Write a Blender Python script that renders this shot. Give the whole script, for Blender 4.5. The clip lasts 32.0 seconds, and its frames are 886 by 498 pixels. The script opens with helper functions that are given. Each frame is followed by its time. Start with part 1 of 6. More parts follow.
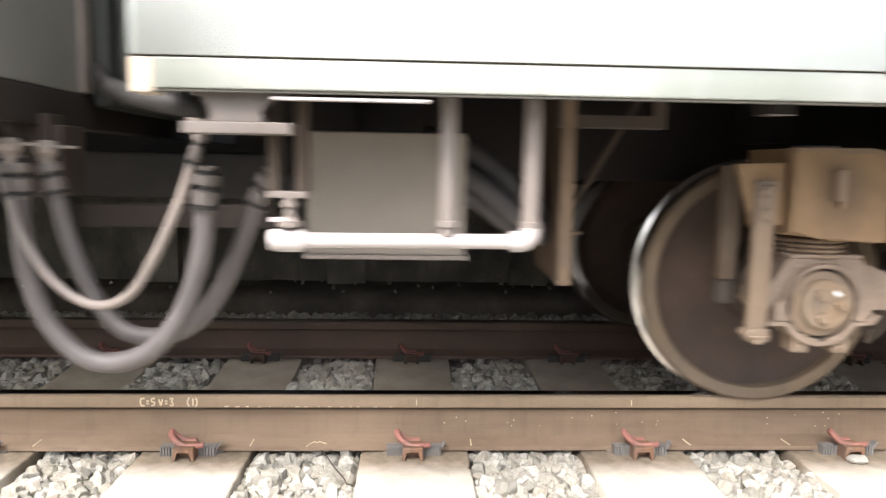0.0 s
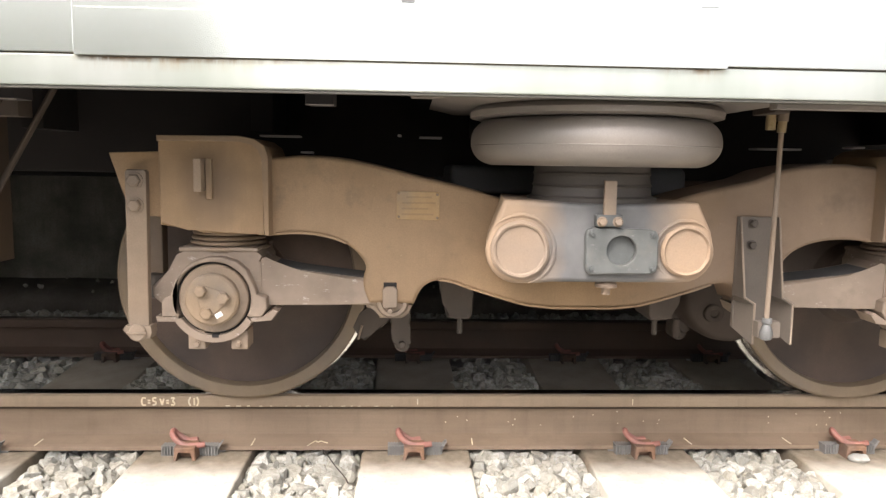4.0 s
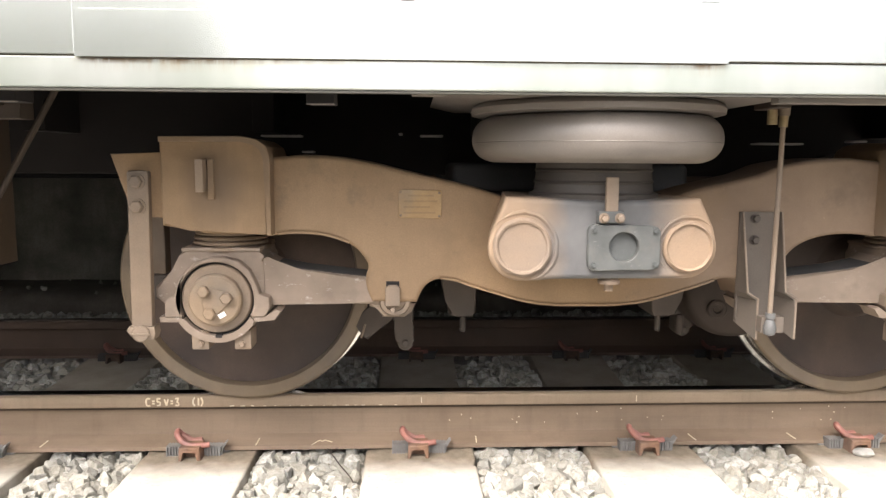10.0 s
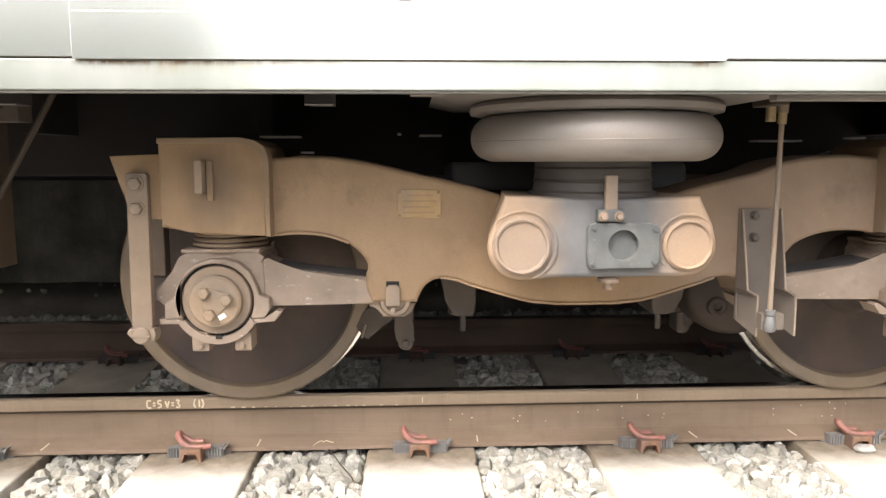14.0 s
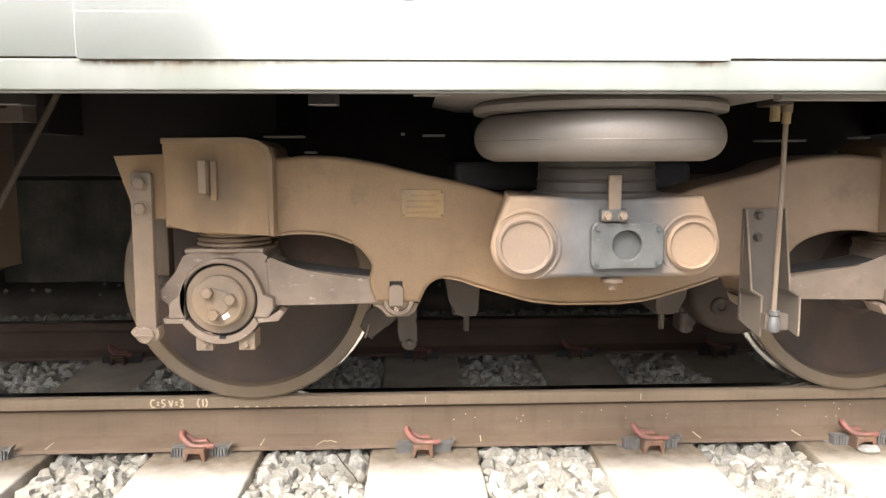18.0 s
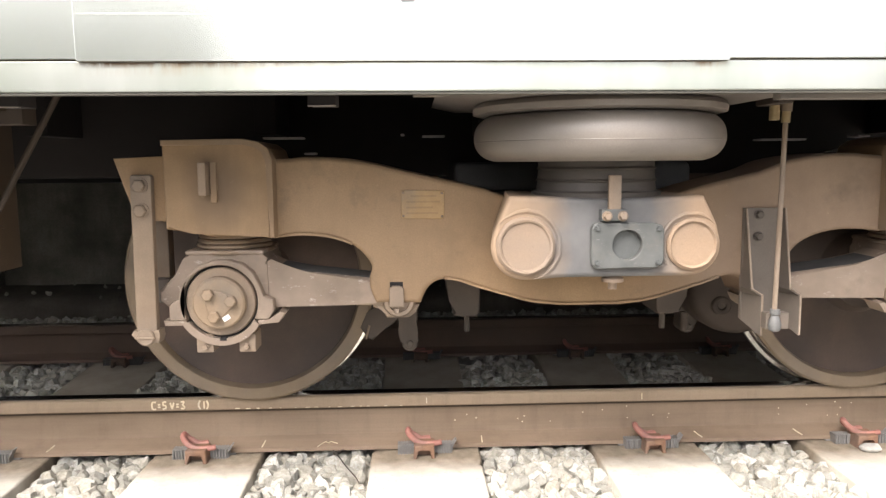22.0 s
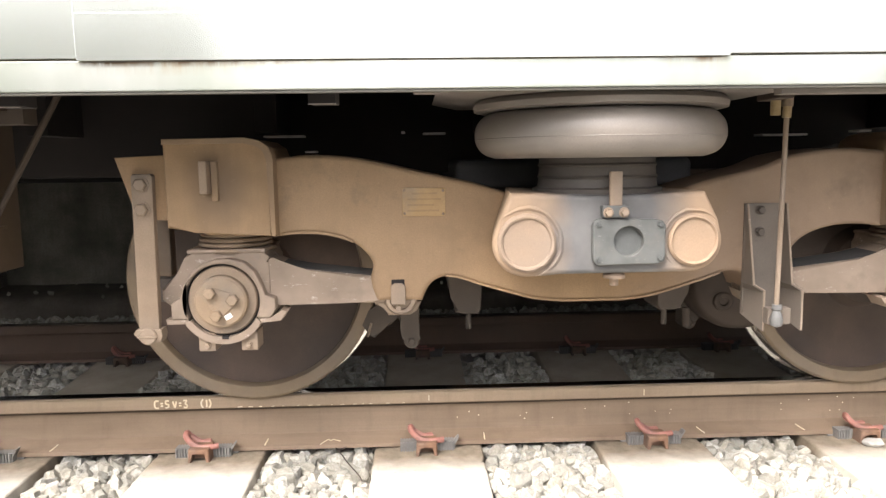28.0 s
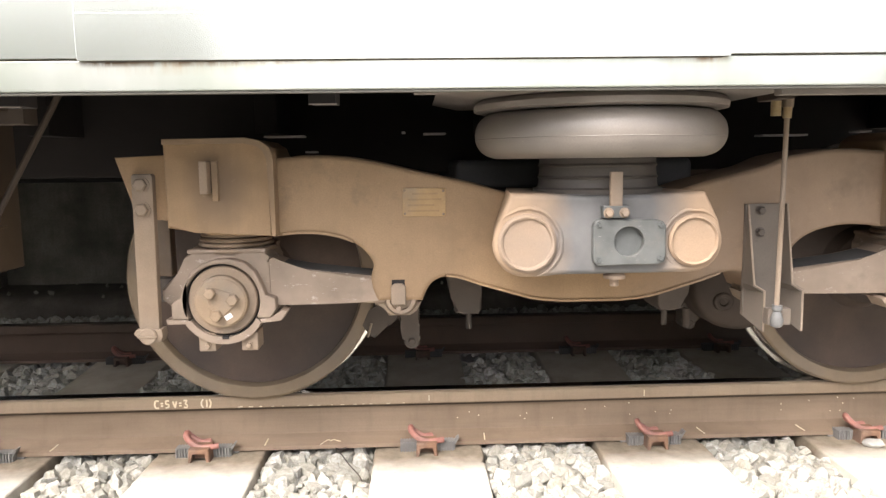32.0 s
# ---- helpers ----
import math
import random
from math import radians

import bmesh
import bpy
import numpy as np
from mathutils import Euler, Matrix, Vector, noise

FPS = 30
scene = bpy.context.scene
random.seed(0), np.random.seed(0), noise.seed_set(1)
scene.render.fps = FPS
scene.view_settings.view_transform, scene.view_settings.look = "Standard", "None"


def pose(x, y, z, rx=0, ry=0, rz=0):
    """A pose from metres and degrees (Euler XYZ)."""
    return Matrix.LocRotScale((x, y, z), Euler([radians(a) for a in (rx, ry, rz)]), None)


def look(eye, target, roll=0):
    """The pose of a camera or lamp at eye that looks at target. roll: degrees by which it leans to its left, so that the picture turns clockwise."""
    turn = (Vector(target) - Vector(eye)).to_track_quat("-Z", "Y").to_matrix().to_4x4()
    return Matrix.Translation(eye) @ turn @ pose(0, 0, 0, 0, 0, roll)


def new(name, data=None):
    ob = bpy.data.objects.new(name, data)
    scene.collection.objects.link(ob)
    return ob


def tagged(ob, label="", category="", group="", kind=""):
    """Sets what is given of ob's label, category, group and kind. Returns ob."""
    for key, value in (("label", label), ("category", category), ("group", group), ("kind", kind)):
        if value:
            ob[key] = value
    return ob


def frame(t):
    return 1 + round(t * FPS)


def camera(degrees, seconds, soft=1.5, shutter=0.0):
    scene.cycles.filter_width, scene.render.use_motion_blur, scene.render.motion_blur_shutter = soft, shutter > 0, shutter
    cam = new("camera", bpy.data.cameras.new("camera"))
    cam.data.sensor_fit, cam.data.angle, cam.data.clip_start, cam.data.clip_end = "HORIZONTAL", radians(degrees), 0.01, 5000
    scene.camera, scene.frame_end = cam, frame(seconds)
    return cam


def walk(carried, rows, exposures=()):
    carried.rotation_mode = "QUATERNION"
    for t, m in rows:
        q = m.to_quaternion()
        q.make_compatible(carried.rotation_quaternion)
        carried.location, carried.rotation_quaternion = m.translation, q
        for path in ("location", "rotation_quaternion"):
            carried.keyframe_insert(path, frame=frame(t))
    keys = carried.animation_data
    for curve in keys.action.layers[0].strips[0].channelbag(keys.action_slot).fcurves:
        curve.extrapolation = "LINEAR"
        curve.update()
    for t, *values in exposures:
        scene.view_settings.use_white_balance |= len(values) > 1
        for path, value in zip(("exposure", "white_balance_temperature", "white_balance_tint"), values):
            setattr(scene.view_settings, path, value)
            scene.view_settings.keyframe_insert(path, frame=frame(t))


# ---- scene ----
EYE = (0.0, -2.363, 0.769)


def aim(yaw, pitch, roll):
    """The hand-held camera's pose: degrees to the right, upwards, and of lean."""
    a, b = radians(yaw), radians(pitch)
    way = Vector((math.sin(a) * math.cos(b), math.cos(a) * math.cos(b), math.sin(b)))
    return look(EYE, Vector(EYE) + way, roll)


cam = camera(63.16, 32.0, soft=1.35, shutter=0.6)
walk(cam, [
    (0.0, aim(2.77, -6.69, 0.98)),
    (0.5, aim(2.79, -6.68, 1.06)),
    (1.0, aim(2.80, -6.65, 0.96)),
    (1.5, aim(2.74, -6.69, 0.96)),
    (2.0, aim(2.72, -6.73, 0.90)),
    (2.5, aim(2.69, -6.76, 0.84)),
    (3.0, aim(2.70, -6.77, 0.89)),
    (3.5, aim(2.69, -6.76, 0.92)),
    (5.5, aim(2.70, -6.74, 0.87)),
    (6.0, aim(2.66, -6.76, 0.64)),
    (6.5, aim(2.62, -6.83, 0.57)),
    (7.0, aim(2.60, -6.84, 0.57)),
    (7.5, aim(2.60, -6.83, 0.54)),
    (8.0, aim(2.59, -6.84, 0.52)),
    (8.5, aim(2.58, -6.87, 0.52)),
    (9.0, aim(2.54, -6.89, 0.39)),
    (9.5, aim(2.51, -6.91, 0.33)),
    (10.0, aim(2.51, -6.90, 0.33)),
    (10.5, aim(2.49, -6.91, 0.11)),
    (11.0, aim(2.51, -6.92, 0.17)),
    (11.5, aim(2.51, -6.91, 0.18)),
    (12.0, aim(2.53, -6.88, 0.19)),
    (12.5, aim(2.55, -6.85, 0.12)),
    (13.0, aim(2.55, -6.88, -0.16)),
    (13.5, aim(2.55, -6.95, -0.09)),
    (14.0, aim(2.54, -6.93, -0.13)),
    (14.5, aim(2.53, -6.94, -0.12)),
    (16.5, aim(2.26, -7.09, -0.31)),
    (17.0, aim(2.26, -7.04, -0.03)),
    (17.5, aim(2.26, -6.97, -0.05)),
    (18.0, aim(2.27, -6.94, -0.13)),
    (18.5, aim(2.27, -6.93, -0.19)),
    (19.0, aim(2.28, -6.90, -0.24)),
    (19.5, aim(2.26, -6.89, -0.30)),
    (20.0, aim(2.25, -6.91, -0.35)),
    (20.5, aim(2.27, -6.90, -0.30)),
    (21.0, aim(2.26, -6.88, -0.37)),
    (21.5, aim(2.25, -6.89, -0.40)),
    (22.0, aim(2.25, -6.89, -0.44)),
    (22.5, aim(2.24, -6.90, -0.49)),
    (23.0, aim(2.23, -6.92, -0.53)),
    (23.5, aim(2.21, -6.94, -0.57)),
    (24.0, aim(2.20, -6.96, -0.60)),
    (24.5, aim(2.19, -6.98, -0.60)),
    (25.0, aim(2.19, -6.98, -0.64)),
    (25.5, aim(2.18, -7.02, -0.68)),
    (27.5, aim(2.15, -7.07, -0.78)),
    (28.0, aim(2.14, -7.10, -0.80)),
    (28.5, aim(2.13, -7.12, -0.78)),
    (29.0, aim(2.11, -7.17, -0.71)),
    (29.5, aim(2.12, -7.18, -0.64)),
    (30.0, aim(2.12, -7.18, -0.66)),
    (30.5, aim(2.13, -7.17, -0.67)),
    (31.0, aim(2.12, -7.12, -0.69)),
    (31.5, aim(2.12, -7.10, -0.72)),
    (32.0, aim(2.12, -7.08, -0.75)),
], exposures=[(0.0, 1.87, 6350, 13.0), (2.0, 1.87, 6420, 12.5), (12.0, 1.87, 6420, 12.5), (14.0, 1.93, 6420, 12.5), (15.5, 1.99, 6420, 12.5), (17.0, 2.00, 6420, 12.5), (18.2, 1.93, 6420, 12.5), (23.0, 1.92, 6420, 12.5), (25.0, 2.03, 6420, 12.5), (32.0, 2.04, 6420, 12.5)])

# ---- world and sun: a bright overcast day ----
world = bpy.data.worlds.new("sky")
scene.world = world
world.use_nodes = True
wn = world.node_tree.nodes
sky = wn.new("ShaderNodeTexSky")
sky.sky_type, sky.sun_disc = "NISHITA", False
sky.sun_elevation, sky.sun_rotation = radians(53), radians(213)
sky.air_density, sky.dust_density, sky.ozone_density = 1.0, 6.0, 0.6
wn["Background"].inputs["Strength"].default_value = 0.158
grey = wn.new("ShaderNodeHueSaturation")
grey.inputs["Saturation"].default_value = 0.4
world.node_tree.links.new(sky.outputs["Color"], grey.inputs["Color"])
world.node_tree.links.new(grey.outputs["Color"], wn["Background"].inputs["Color"])
sun = new("sun", bpy.data.lights.new("sun", "SUN"))
sun.data.energy, sun.data.angle, sun.data.color = 1.3, radians(20), (1.0, 0.965, 0.92)
sun.matrix_world = look((-3.6, -5.5, 8.8), (0, 0, 0))


# ---- materials ----
class Nodes:
    """A short way to write a procedural material."""

    def __init__(self, name):
        self.mat = bpy.data.materials.new(name)
        self.mat.use_nodes = True
        self.tree = self.mat.node_tree
        self.bsdf = self.tree.nodes["Principled BSDF"]
        self.coord = self.tree.nodes.new("ShaderNodeTexCoord")

    def node(self, kind, **sockets):
        n = self.tree.nodes.new(kind)
        for key, value in sockets.items():
            n.inputs[key].default_value = value
        return n

    def link(self, a, b):
        self.tree.links.new(a, b)

    def noise(self, scale, detail=4.0, rough=0.55, stretch=None):
        n = self.node("ShaderNodeTexNoise", Scale=scale, Detail=detail, Roughness=rough)
        if stretch:
            m = self.node("ShaderNodeMapping", Scale=stretch)
            self.link(self.coord.outputs["Object"], m.inputs["Vector"])
            self.link(m.outputs["Vector"], n.inputs["Vector"])
        else:
            self.link(self.coord.outputs["Object"], n.inputs["Vector"])
        return n.outputs["Fac"]

    def ramp(self, fac, stops):
        r = self.node("ShaderNodeValToRGB")
        while len(r.color_ramp.elements) < len(stops):
            r.color_ramp.elements.new(0.5)
        for e, (at, c) in zip(r.color_ramp.elements, stops):
            e.position, e.color = at, (*c, 1) if len(c) == 3 else c
        self.link(fac, r.inputs["Fac"])
        return r.outputs["Color"]

    def mix(self, fac, a, b, blend="MIX"):
        m = self.tree.nodes.new("ShaderNodeMix")
        m.data_type, m.blend_type = "RGBA", blend
        for socket, value in ((m.inputs[0], fac), (m.inputs[6], a), (m.inputs[7], b)):
            if isinstance(value, (int, float)):
                socket.default_value = value
            elif isinstance(value, tuple):
                socket.default_value = (*value, 1)
            else:
                self.link(value, socket)
        return m.outputs[2]

    def bump(self, height, strength, distance=0.002):
        b = self.node("ShaderNodeBump", Strength=strength, Distance=distance)
        self.link(height, b.inputs["Height"])
        self.link(b.outputs["Normal"], self.bsdf.inputs["Normal"])

    def done(self, colour, rough, metal=0.0):
        for key, value in (("Base Color", colour), ("Roughness", rough), ("Metallic", metal)):
            if isinstance(value, (int, float)):
                self.bsdf.inputs[key].default_value = value
            elif isinstance(value, tuple):
                self.bsdf.inputs[key].default_value = (*value, 1)
            else:
                self.link(value, self.bsdf.inputs[key])
        return self.mat


def grime(name, dark, light, scale=6.0, rough=0.75, metal=0.0, grain=260.0, bump=0.25):
    """Paint, rubber or metal under brake dust: patches, grain and fine relief."""
    n = Nodes(name)
    patches = n.noise(scale, 5.0)
    fine = n.noise(grain, 3.0)
    col = n.ramp(patches, [(0.3, dark), (0.7, light)])
    col = n.mix(n.ramp(fine, [(0.3, (0.0,) * 3), (0.75, (0.35,) * 3)]), col, tuple(0.72 * c for c in dark))
    streak = n.noise(9.0, 3.0, 0.6, (3.0, 3.0, 0.35))
    col = n.mix(n.ramp(streak, [(0.45, (0.0,) * 3), (0.75, (0.4,) * 3)]), col, tuple(0.8 * a + 0.2 * b for a, b in zip(dark, light)))
    broad = n.noise(scale * 0.45, 4.0, 0.55)
    ash = 0.8 * sum(dark) / 3
    col = n.mix(n.ramp(broad, [(0.36, (0.4,) * 3), (0.56, (0.0,) * 3)]), col, (ash * 1.04, ash, ash * 0.94))
    spots = n.noise(48.0, 5.0, 0.7)
    col = n.mix(n.ramp(spots, [(0.62, (0.0,) * 3), (0.76, (0.28,) * 3)]), col, tuple(0.5 * c for c in dark))
    wear = n.noise(75.0, 4.0, 0.75, (1.0, 1.0, 0.5))
    col = n.mix(n.ramp(wear, [(0.66, (0.0,) * 3), (0.76, (0.45,) * 3)]), col, tuple(min(0.8, 1.35 * c) for c in light))
    n.bump(n.mix(0.5, patches, fine), bump)
    return n.done(col, rough, metal)


TAN = grime("dusty_frame_paint", (0.225, 0.143, 0.072), (0.33, 0.212, 0.115), 4.0)
TAN_GREY = grime("dusty_grey_paint", (0.190, 0.136, 0.090), (0.282, 0.207, 0.142), 7.0)
SPRING_BOX = grime("dusty_spring_box_paint", (0.200, 0.132, 0.074), (0.285, 0.192, 0.112), 5.0)
PINK = grime("pale_dust", (0.222, 0.150, 0.094), (0.285, 0.198, 0.128), 5.0)
CAST_GREY = grime("grey_cast_plate", (0.062, 0.065, 0.061), (0.100, 0.104, 0.099), 14.0, 0.6)
RUBBER = grime("dusty_rubber", (0.145, 0.123, 0.102), (0.222, 0.193, 0.165), 3.0, 0.42)
PEDESTAL = grime("sooty_rubber_pedestal", (0.052, 0.044, 0.037), (0.095, 0.080, 0.067), 5.0, 0.6)
RUBBER_RIM = grime("dusty_rubber_rim", (0.150, 0.128, 0.108), (0.222, 0.191, 0.164), 3.0, 0.5)
CAP = grime("pale_axle_cap_dust", (0.215, 0.150, 0.092), (0.310, 0.225, 0.145), 14.0, 0.7)
WEB = grime("rusty_wheel_web", (0.046, 0.030, 0.022), (0.098, 0.064, 0.046), 5.0, 0.75)
RIM = grime("dusty_wheel_rim", (0.145, 0.105, 0.066), (0.222, 0.165, 0.108), 7.0, 0.6)
STEEL = grime("bright_worn_steel", (0.78, 0.76, 0.73), (0.90, 0.88, 0.85), 20.0, 0.20, 1.0, bump=0.03)
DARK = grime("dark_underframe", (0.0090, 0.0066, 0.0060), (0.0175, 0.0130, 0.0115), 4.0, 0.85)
BROWN = grime("dark_brown_frame", (0.030, 0.020, 0.0135), (0.060, 0.041, 0.028), 4.0, 0.8)
GREY_BOX = grime("grey_equipment_paint", (0.220, 0.188, 0.152), (0.285, 0.248, 0.203), 3.0, 0.6)
PIPE = grime("pale_pipe_paint", (0.185, 0.155, 0.135), (0.27, 0.230, 0.200), 5.0, 0.5)
PIPE_WHITE = grime("white_pipe_paint", (0.44, 0.395, 0.375), (0.56, 0.515, 0.490), 5.0, 0.45)
HOSE_END = grime("dull_hose_ferrule", (0.105, 0.090, 0.080), (0.17, 0.148, 0.132), 8.0, 0.5)
HOSE = grime("grey_rubber_hose", (0.086, 0.076, 0.073), (0.137, 0.123, 0.117), 6.0, 0.55)
BRASS = grime("dusty_brass", (0.30, 0.22, 0.11), (0.42, 0.33, 0.19), 30.0, 0.5, 0.4)
RAIL_TOP = grime("polished_rail_head", (0.30, 0.27, 0.24), (0.42, 0.385, 0.345), 5.0, 0.16, 1.0, bump=0.04)
CLIP = grime("salmon_red_paint", (0.25, 0.092, 0.066), (0.40, 0.185, 0.145), 30.0, 0.5)
# Copies of the clip, casting and nylon colours with shade put in.
CLIP_SHADED = grime("shaded_clip_paint", (0.15, 0.052, 0.038), (0.27, 0.105, 0.078), 30.0, 0.7)
CAST_SHADED = grime("shaded_rusty_casting", (0.055, 0.032, 0.021), (0.105, 0.063, 0.041), 30.0, 0.85)
PAD_SHADED = grime("shaded_nylon", (0.035, 0.033, 0.030), (0.065, 0.061, 0.056), 25.0, 0.7)
CAST_RUST = grime("rusty_casting", (0.15, 0.078, 0.045), (0.27, 0.155, 0.095), 30.0, 0.85)
PAD = grime("grey_nylon", (0.160, 0.152, 0.140), (0.24, 0.230, 0.212), 25.0, 0.6)
CHALK = grime("cream_paint_marks", (0.56, 0.45, 0.29), (0.72, 0.61, 0.43), 60.0, 0.8)
WHITE_MARK = grime("white_paint_mark", (0.75, 0.75, 0.72), (0.85, 0.85, 0.82), 60.0, 0.6)
# Near-black base colour of the platform's edge and deck.
PLATFORM = grime("near_black_concrete", (0.0065, 0.0050, 0.0042), (0.016, 0.0128, 0.0108), 2.0, 0.9, 0.0, 90.0)
GROUND = grime("dusty_gravel_ground", (0.24, 0.22, 0.19), (0.40, 0.37, 0.325), 9.0, 0.95, 0.0, 60.0, 0.6)


GUARD = grime("brown_guard_paint", (0.080, 0.052, 0.030), (0.130, 0.086, 0.052), 4.0)
END_WALL = grime("dull_end_wall_paint", (0.15, 0.148, 0.135), (0.21, 0.205, 0.19), 2.0, 0.5)
SOOTY_WALL = grime("stained_concrete_wall", (0.110, 0.102, 0.088), (0.42, 0.385, 0.335), 3.4, 0.9, 0.0, 70.0)
BANK = grime("sooty_earth_bank", (0.085, 0.072, 0.060), (0.20, 0.172, 0.145), 5.0, 0.95, 0.0, 60.0, 0.6)
POST = grime("rust_stained_cream_paint", (0.46, 0.37, 0.26), (0.60, 0.52, 0.42), 12.0, 0.5)
MARK_FAINT = grime("almost_worn_marking", (0.40, 0.41, 0.40), (0.50, 0.51, 0.50), 20.0, 0.4, 0.6)
MARK = grime("faded_grey_marking", (0.105, 0.108, 0.106), (0.15, 0.154, 0.150), 20.0, 0.5)
PLATE = grime("dusty_yellow_plate", (0.30, 0.190, 0.084), (0.39, 0.255, 0.120), 20.0, 0.6)
RED_BROWN = grime("sooty_brown_coupler", (0.012, 0.0076, 0.0052), (0.026, 0.017, 0.011), 4.0, 0.8)
CONDUIT = grime("sooty_ribbed_conduit", (0.014, 0.013, 0.012), (0.045, 0.041, 0.036), 9.0, 0.7)
GANGWAY = grime("grey_green_gangway_cloth", (0.026, 0.030, 0.026), (0.052, 0.058, 0.050), 4.0, 0.8)
CABLE = grime("grey_cable_hose", (0.050, 0.046, 0.046), (0.098, 0.090, 0.088), 6.0, 0.6)
BALL_GREY = grime("pale_blue_grey_casting", (0.090, 0.088, 0.083), (0.145, 0.142, 0.135), 20.0, 0.6)
STONE_PALE = grime("pale_loose_stone", (0.30, 0.285, 0.25), (0.42, 0.40, 0.36), 40.0, 0.85)
HANGER = grime("dusty_brake_gear", (0.062, 0.049, 0.039), (0.098, 0.078, 0.062), 6.0, 0.8)
CASING = grime("brown_casing_paint", (0.036, 0.025, 0.018), (0.064, 0.046, 0.034), 5.0, 0.75)
ARM_SHADE = grime("arm_shade_grey", (0.040, 0.038, 0.036), (0.075, 0.072, 0.068), 9.0, 0.8)
HANG_PAINT = grime("dirty_hanger_paint", (0.130, 0.108, 0.092), (0.195, 0.165, 0.142), 8.0, 0.6)
EDGE = grime("worn_guard_edge", (0.150, 0.100, 0.060), (0.225, 0.155, 0.098), 9.0, 0.7)
SOOT_GREY = grime("sooty_grey_beam", (0.050, 0.049, 0.050), (0.092, 0.090, 0.092), 4.0, 0.8)
BEAM = grime("dull_brown_beam_paint", (0.052, 0.036, 0.024), (0.088, 0.062, 0.042), 5.0, 0.75)
PLATE_WORN = grime("worn_plate_lettering", (0.250, 0.160, 0.076), (0.335, 0.220, 0.106), 20.0, 0.7)
SEAM = grime("brown_seam_line", (0.085, 0.070, 0.050), (0.14, 0.118, 0.086), 12.0, 0.7)
DRIP = grime("olive_drip_edge", (0.050, 0.047, 0.034), (0.080, 0.075, 0.056), 8.0, 0.6)
BRACKET = grime("dull_bracket_paint", (0.108, 0.082, 0.061), (0.168, 0.130, 0.098), 7.0, 0.7)
# Red-brown rust of the far rail, with the train's shade put in.
RED_RUST_SHADED = grime("shaded_red_brown_rust", (0.074, 0.046, 0.032), (0.118, 0.076, 0.053), 3.0, 0.85)
NEAR_BLACK = grime("near_black", (0.012, 0.011, 0.010), (0.03, 0.027, 0.024), 6.0, 0.7)
UNSEEN_WALL = grime("unseen_wall_render", (0.19, 0.21, 0.165), (0.27, 0.29, 0.235), 0.8, 0.9, 0.0, 60.0)


def make_scraped():
    """Dusty paint with pale scrapes through it."""
    n = Nodes("scraped_dusty_paint")
    patches, fine = n.noise(7.0, 5.0), n.noise(240.0, 3.0)
    col = n.ramp(patches, [(0.3, (0.178, 0.134, 0.098)), (0.7, (0.272, 0.208, 0.156))])
    scrape = n.noise(40.0, 7.0, 0.78, (0.55, 1.0, 1.2))
    where = n.noise(5.0, 2.0)
    mask = n.mix(1.0, n.ramp(scrape, [(0.58, (0.0,) * 3), (0.66, (0.95,) * 3)]), n.ramp(where, [(0.46, (0.0,) * 3), (0.56, (0.85,) * 3)]), "MULTIPLY")
    col = n.mix(mask, col, (0.52, 0.47, 0.42))
    oil = n.noise(9.0, 5.0, 0.65)
    col = n.mix(n.ramp(oil, [(0.55, (0.0,) * 3), (0.75, (0.40,) * 3)]), col, (0.085, 0.066, 0.050))
    n.bump(n.mix(0.5, patches, fine), 0.25)
    return n.done(col, 0.7)


def make_rail_steel():
    """Brown rust, paler with dust on the head, shade painted below it, streaked along the web."""
    n = Nodes("weathered_rail")
    patches = n.noise(3.0, 5.0, 0.55, (0.5, 1.0, 2.0))
    fine = n.noise(190.0, 3.0)
    col = n.ramp(patches, [(0.3, (0.172, 0.120, 0.078)), (0.7, (0.250, 0.180, 0.122))])
    split = n.tree.nodes.new("ShaderNodeSeparateXYZ")
    n.link(n.coord.outputs["Object"], split.inputs["Vector"])
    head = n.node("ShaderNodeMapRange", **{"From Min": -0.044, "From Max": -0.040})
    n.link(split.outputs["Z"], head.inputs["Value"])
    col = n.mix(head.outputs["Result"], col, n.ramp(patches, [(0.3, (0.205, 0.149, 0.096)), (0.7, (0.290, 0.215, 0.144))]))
    # Thin dark band: the shade under the head, painted on the web.
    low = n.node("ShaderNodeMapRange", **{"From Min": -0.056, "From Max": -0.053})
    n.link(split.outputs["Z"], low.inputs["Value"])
    head_shade = n.mix(1.0, low.outputs["Result"], n.ramp(head.outputs["Result"], [(0.0, (0.85,) * 3), (1.0, (0.0,) * 3)]), "MULTIPLY")
    col = n.mix(head_shade, col, (0.030, 0.021, 0.014))
    col = n.mix(n.ramp(fine, [(0.35, (0.0,) * 3), (0.8, (0.16,) * 3)]), col, (0.10, 0.07, 0.045))
    lines = n.noise(20.0, 4.0, 0.6, (0.05, 1.0, 6.0))
    col = n.mix(n.ramp(lines, [(0.48, (0.0,) * 3), (0.74, (0.16,) * 3)]), col, (0.105, 0.073, 0.047))
    dust = n.noise(11.0, 4.0, 0.6, (0.25, 1.0, 2.0))
    col = n.mix(n.ramp(dust, [(0.52, (0.0,) * 3), (0.72, (0.30,) * 3)]), col, (0.272, 0.204, 0.142))
    runs = n.noise(14.0, 5.0, 0.7, (1.0, 1.0, 0.12))
    col = n.mix(n.ramp(runs, [(0.5, (0.0,) * 3), (0.74, (0.25,) * 3)]), col, (0.075, 0.048, 0.028))
    n.bump(n.mix(0.5, patches, fine), 0.3)
    return n.done(col, 0.75)


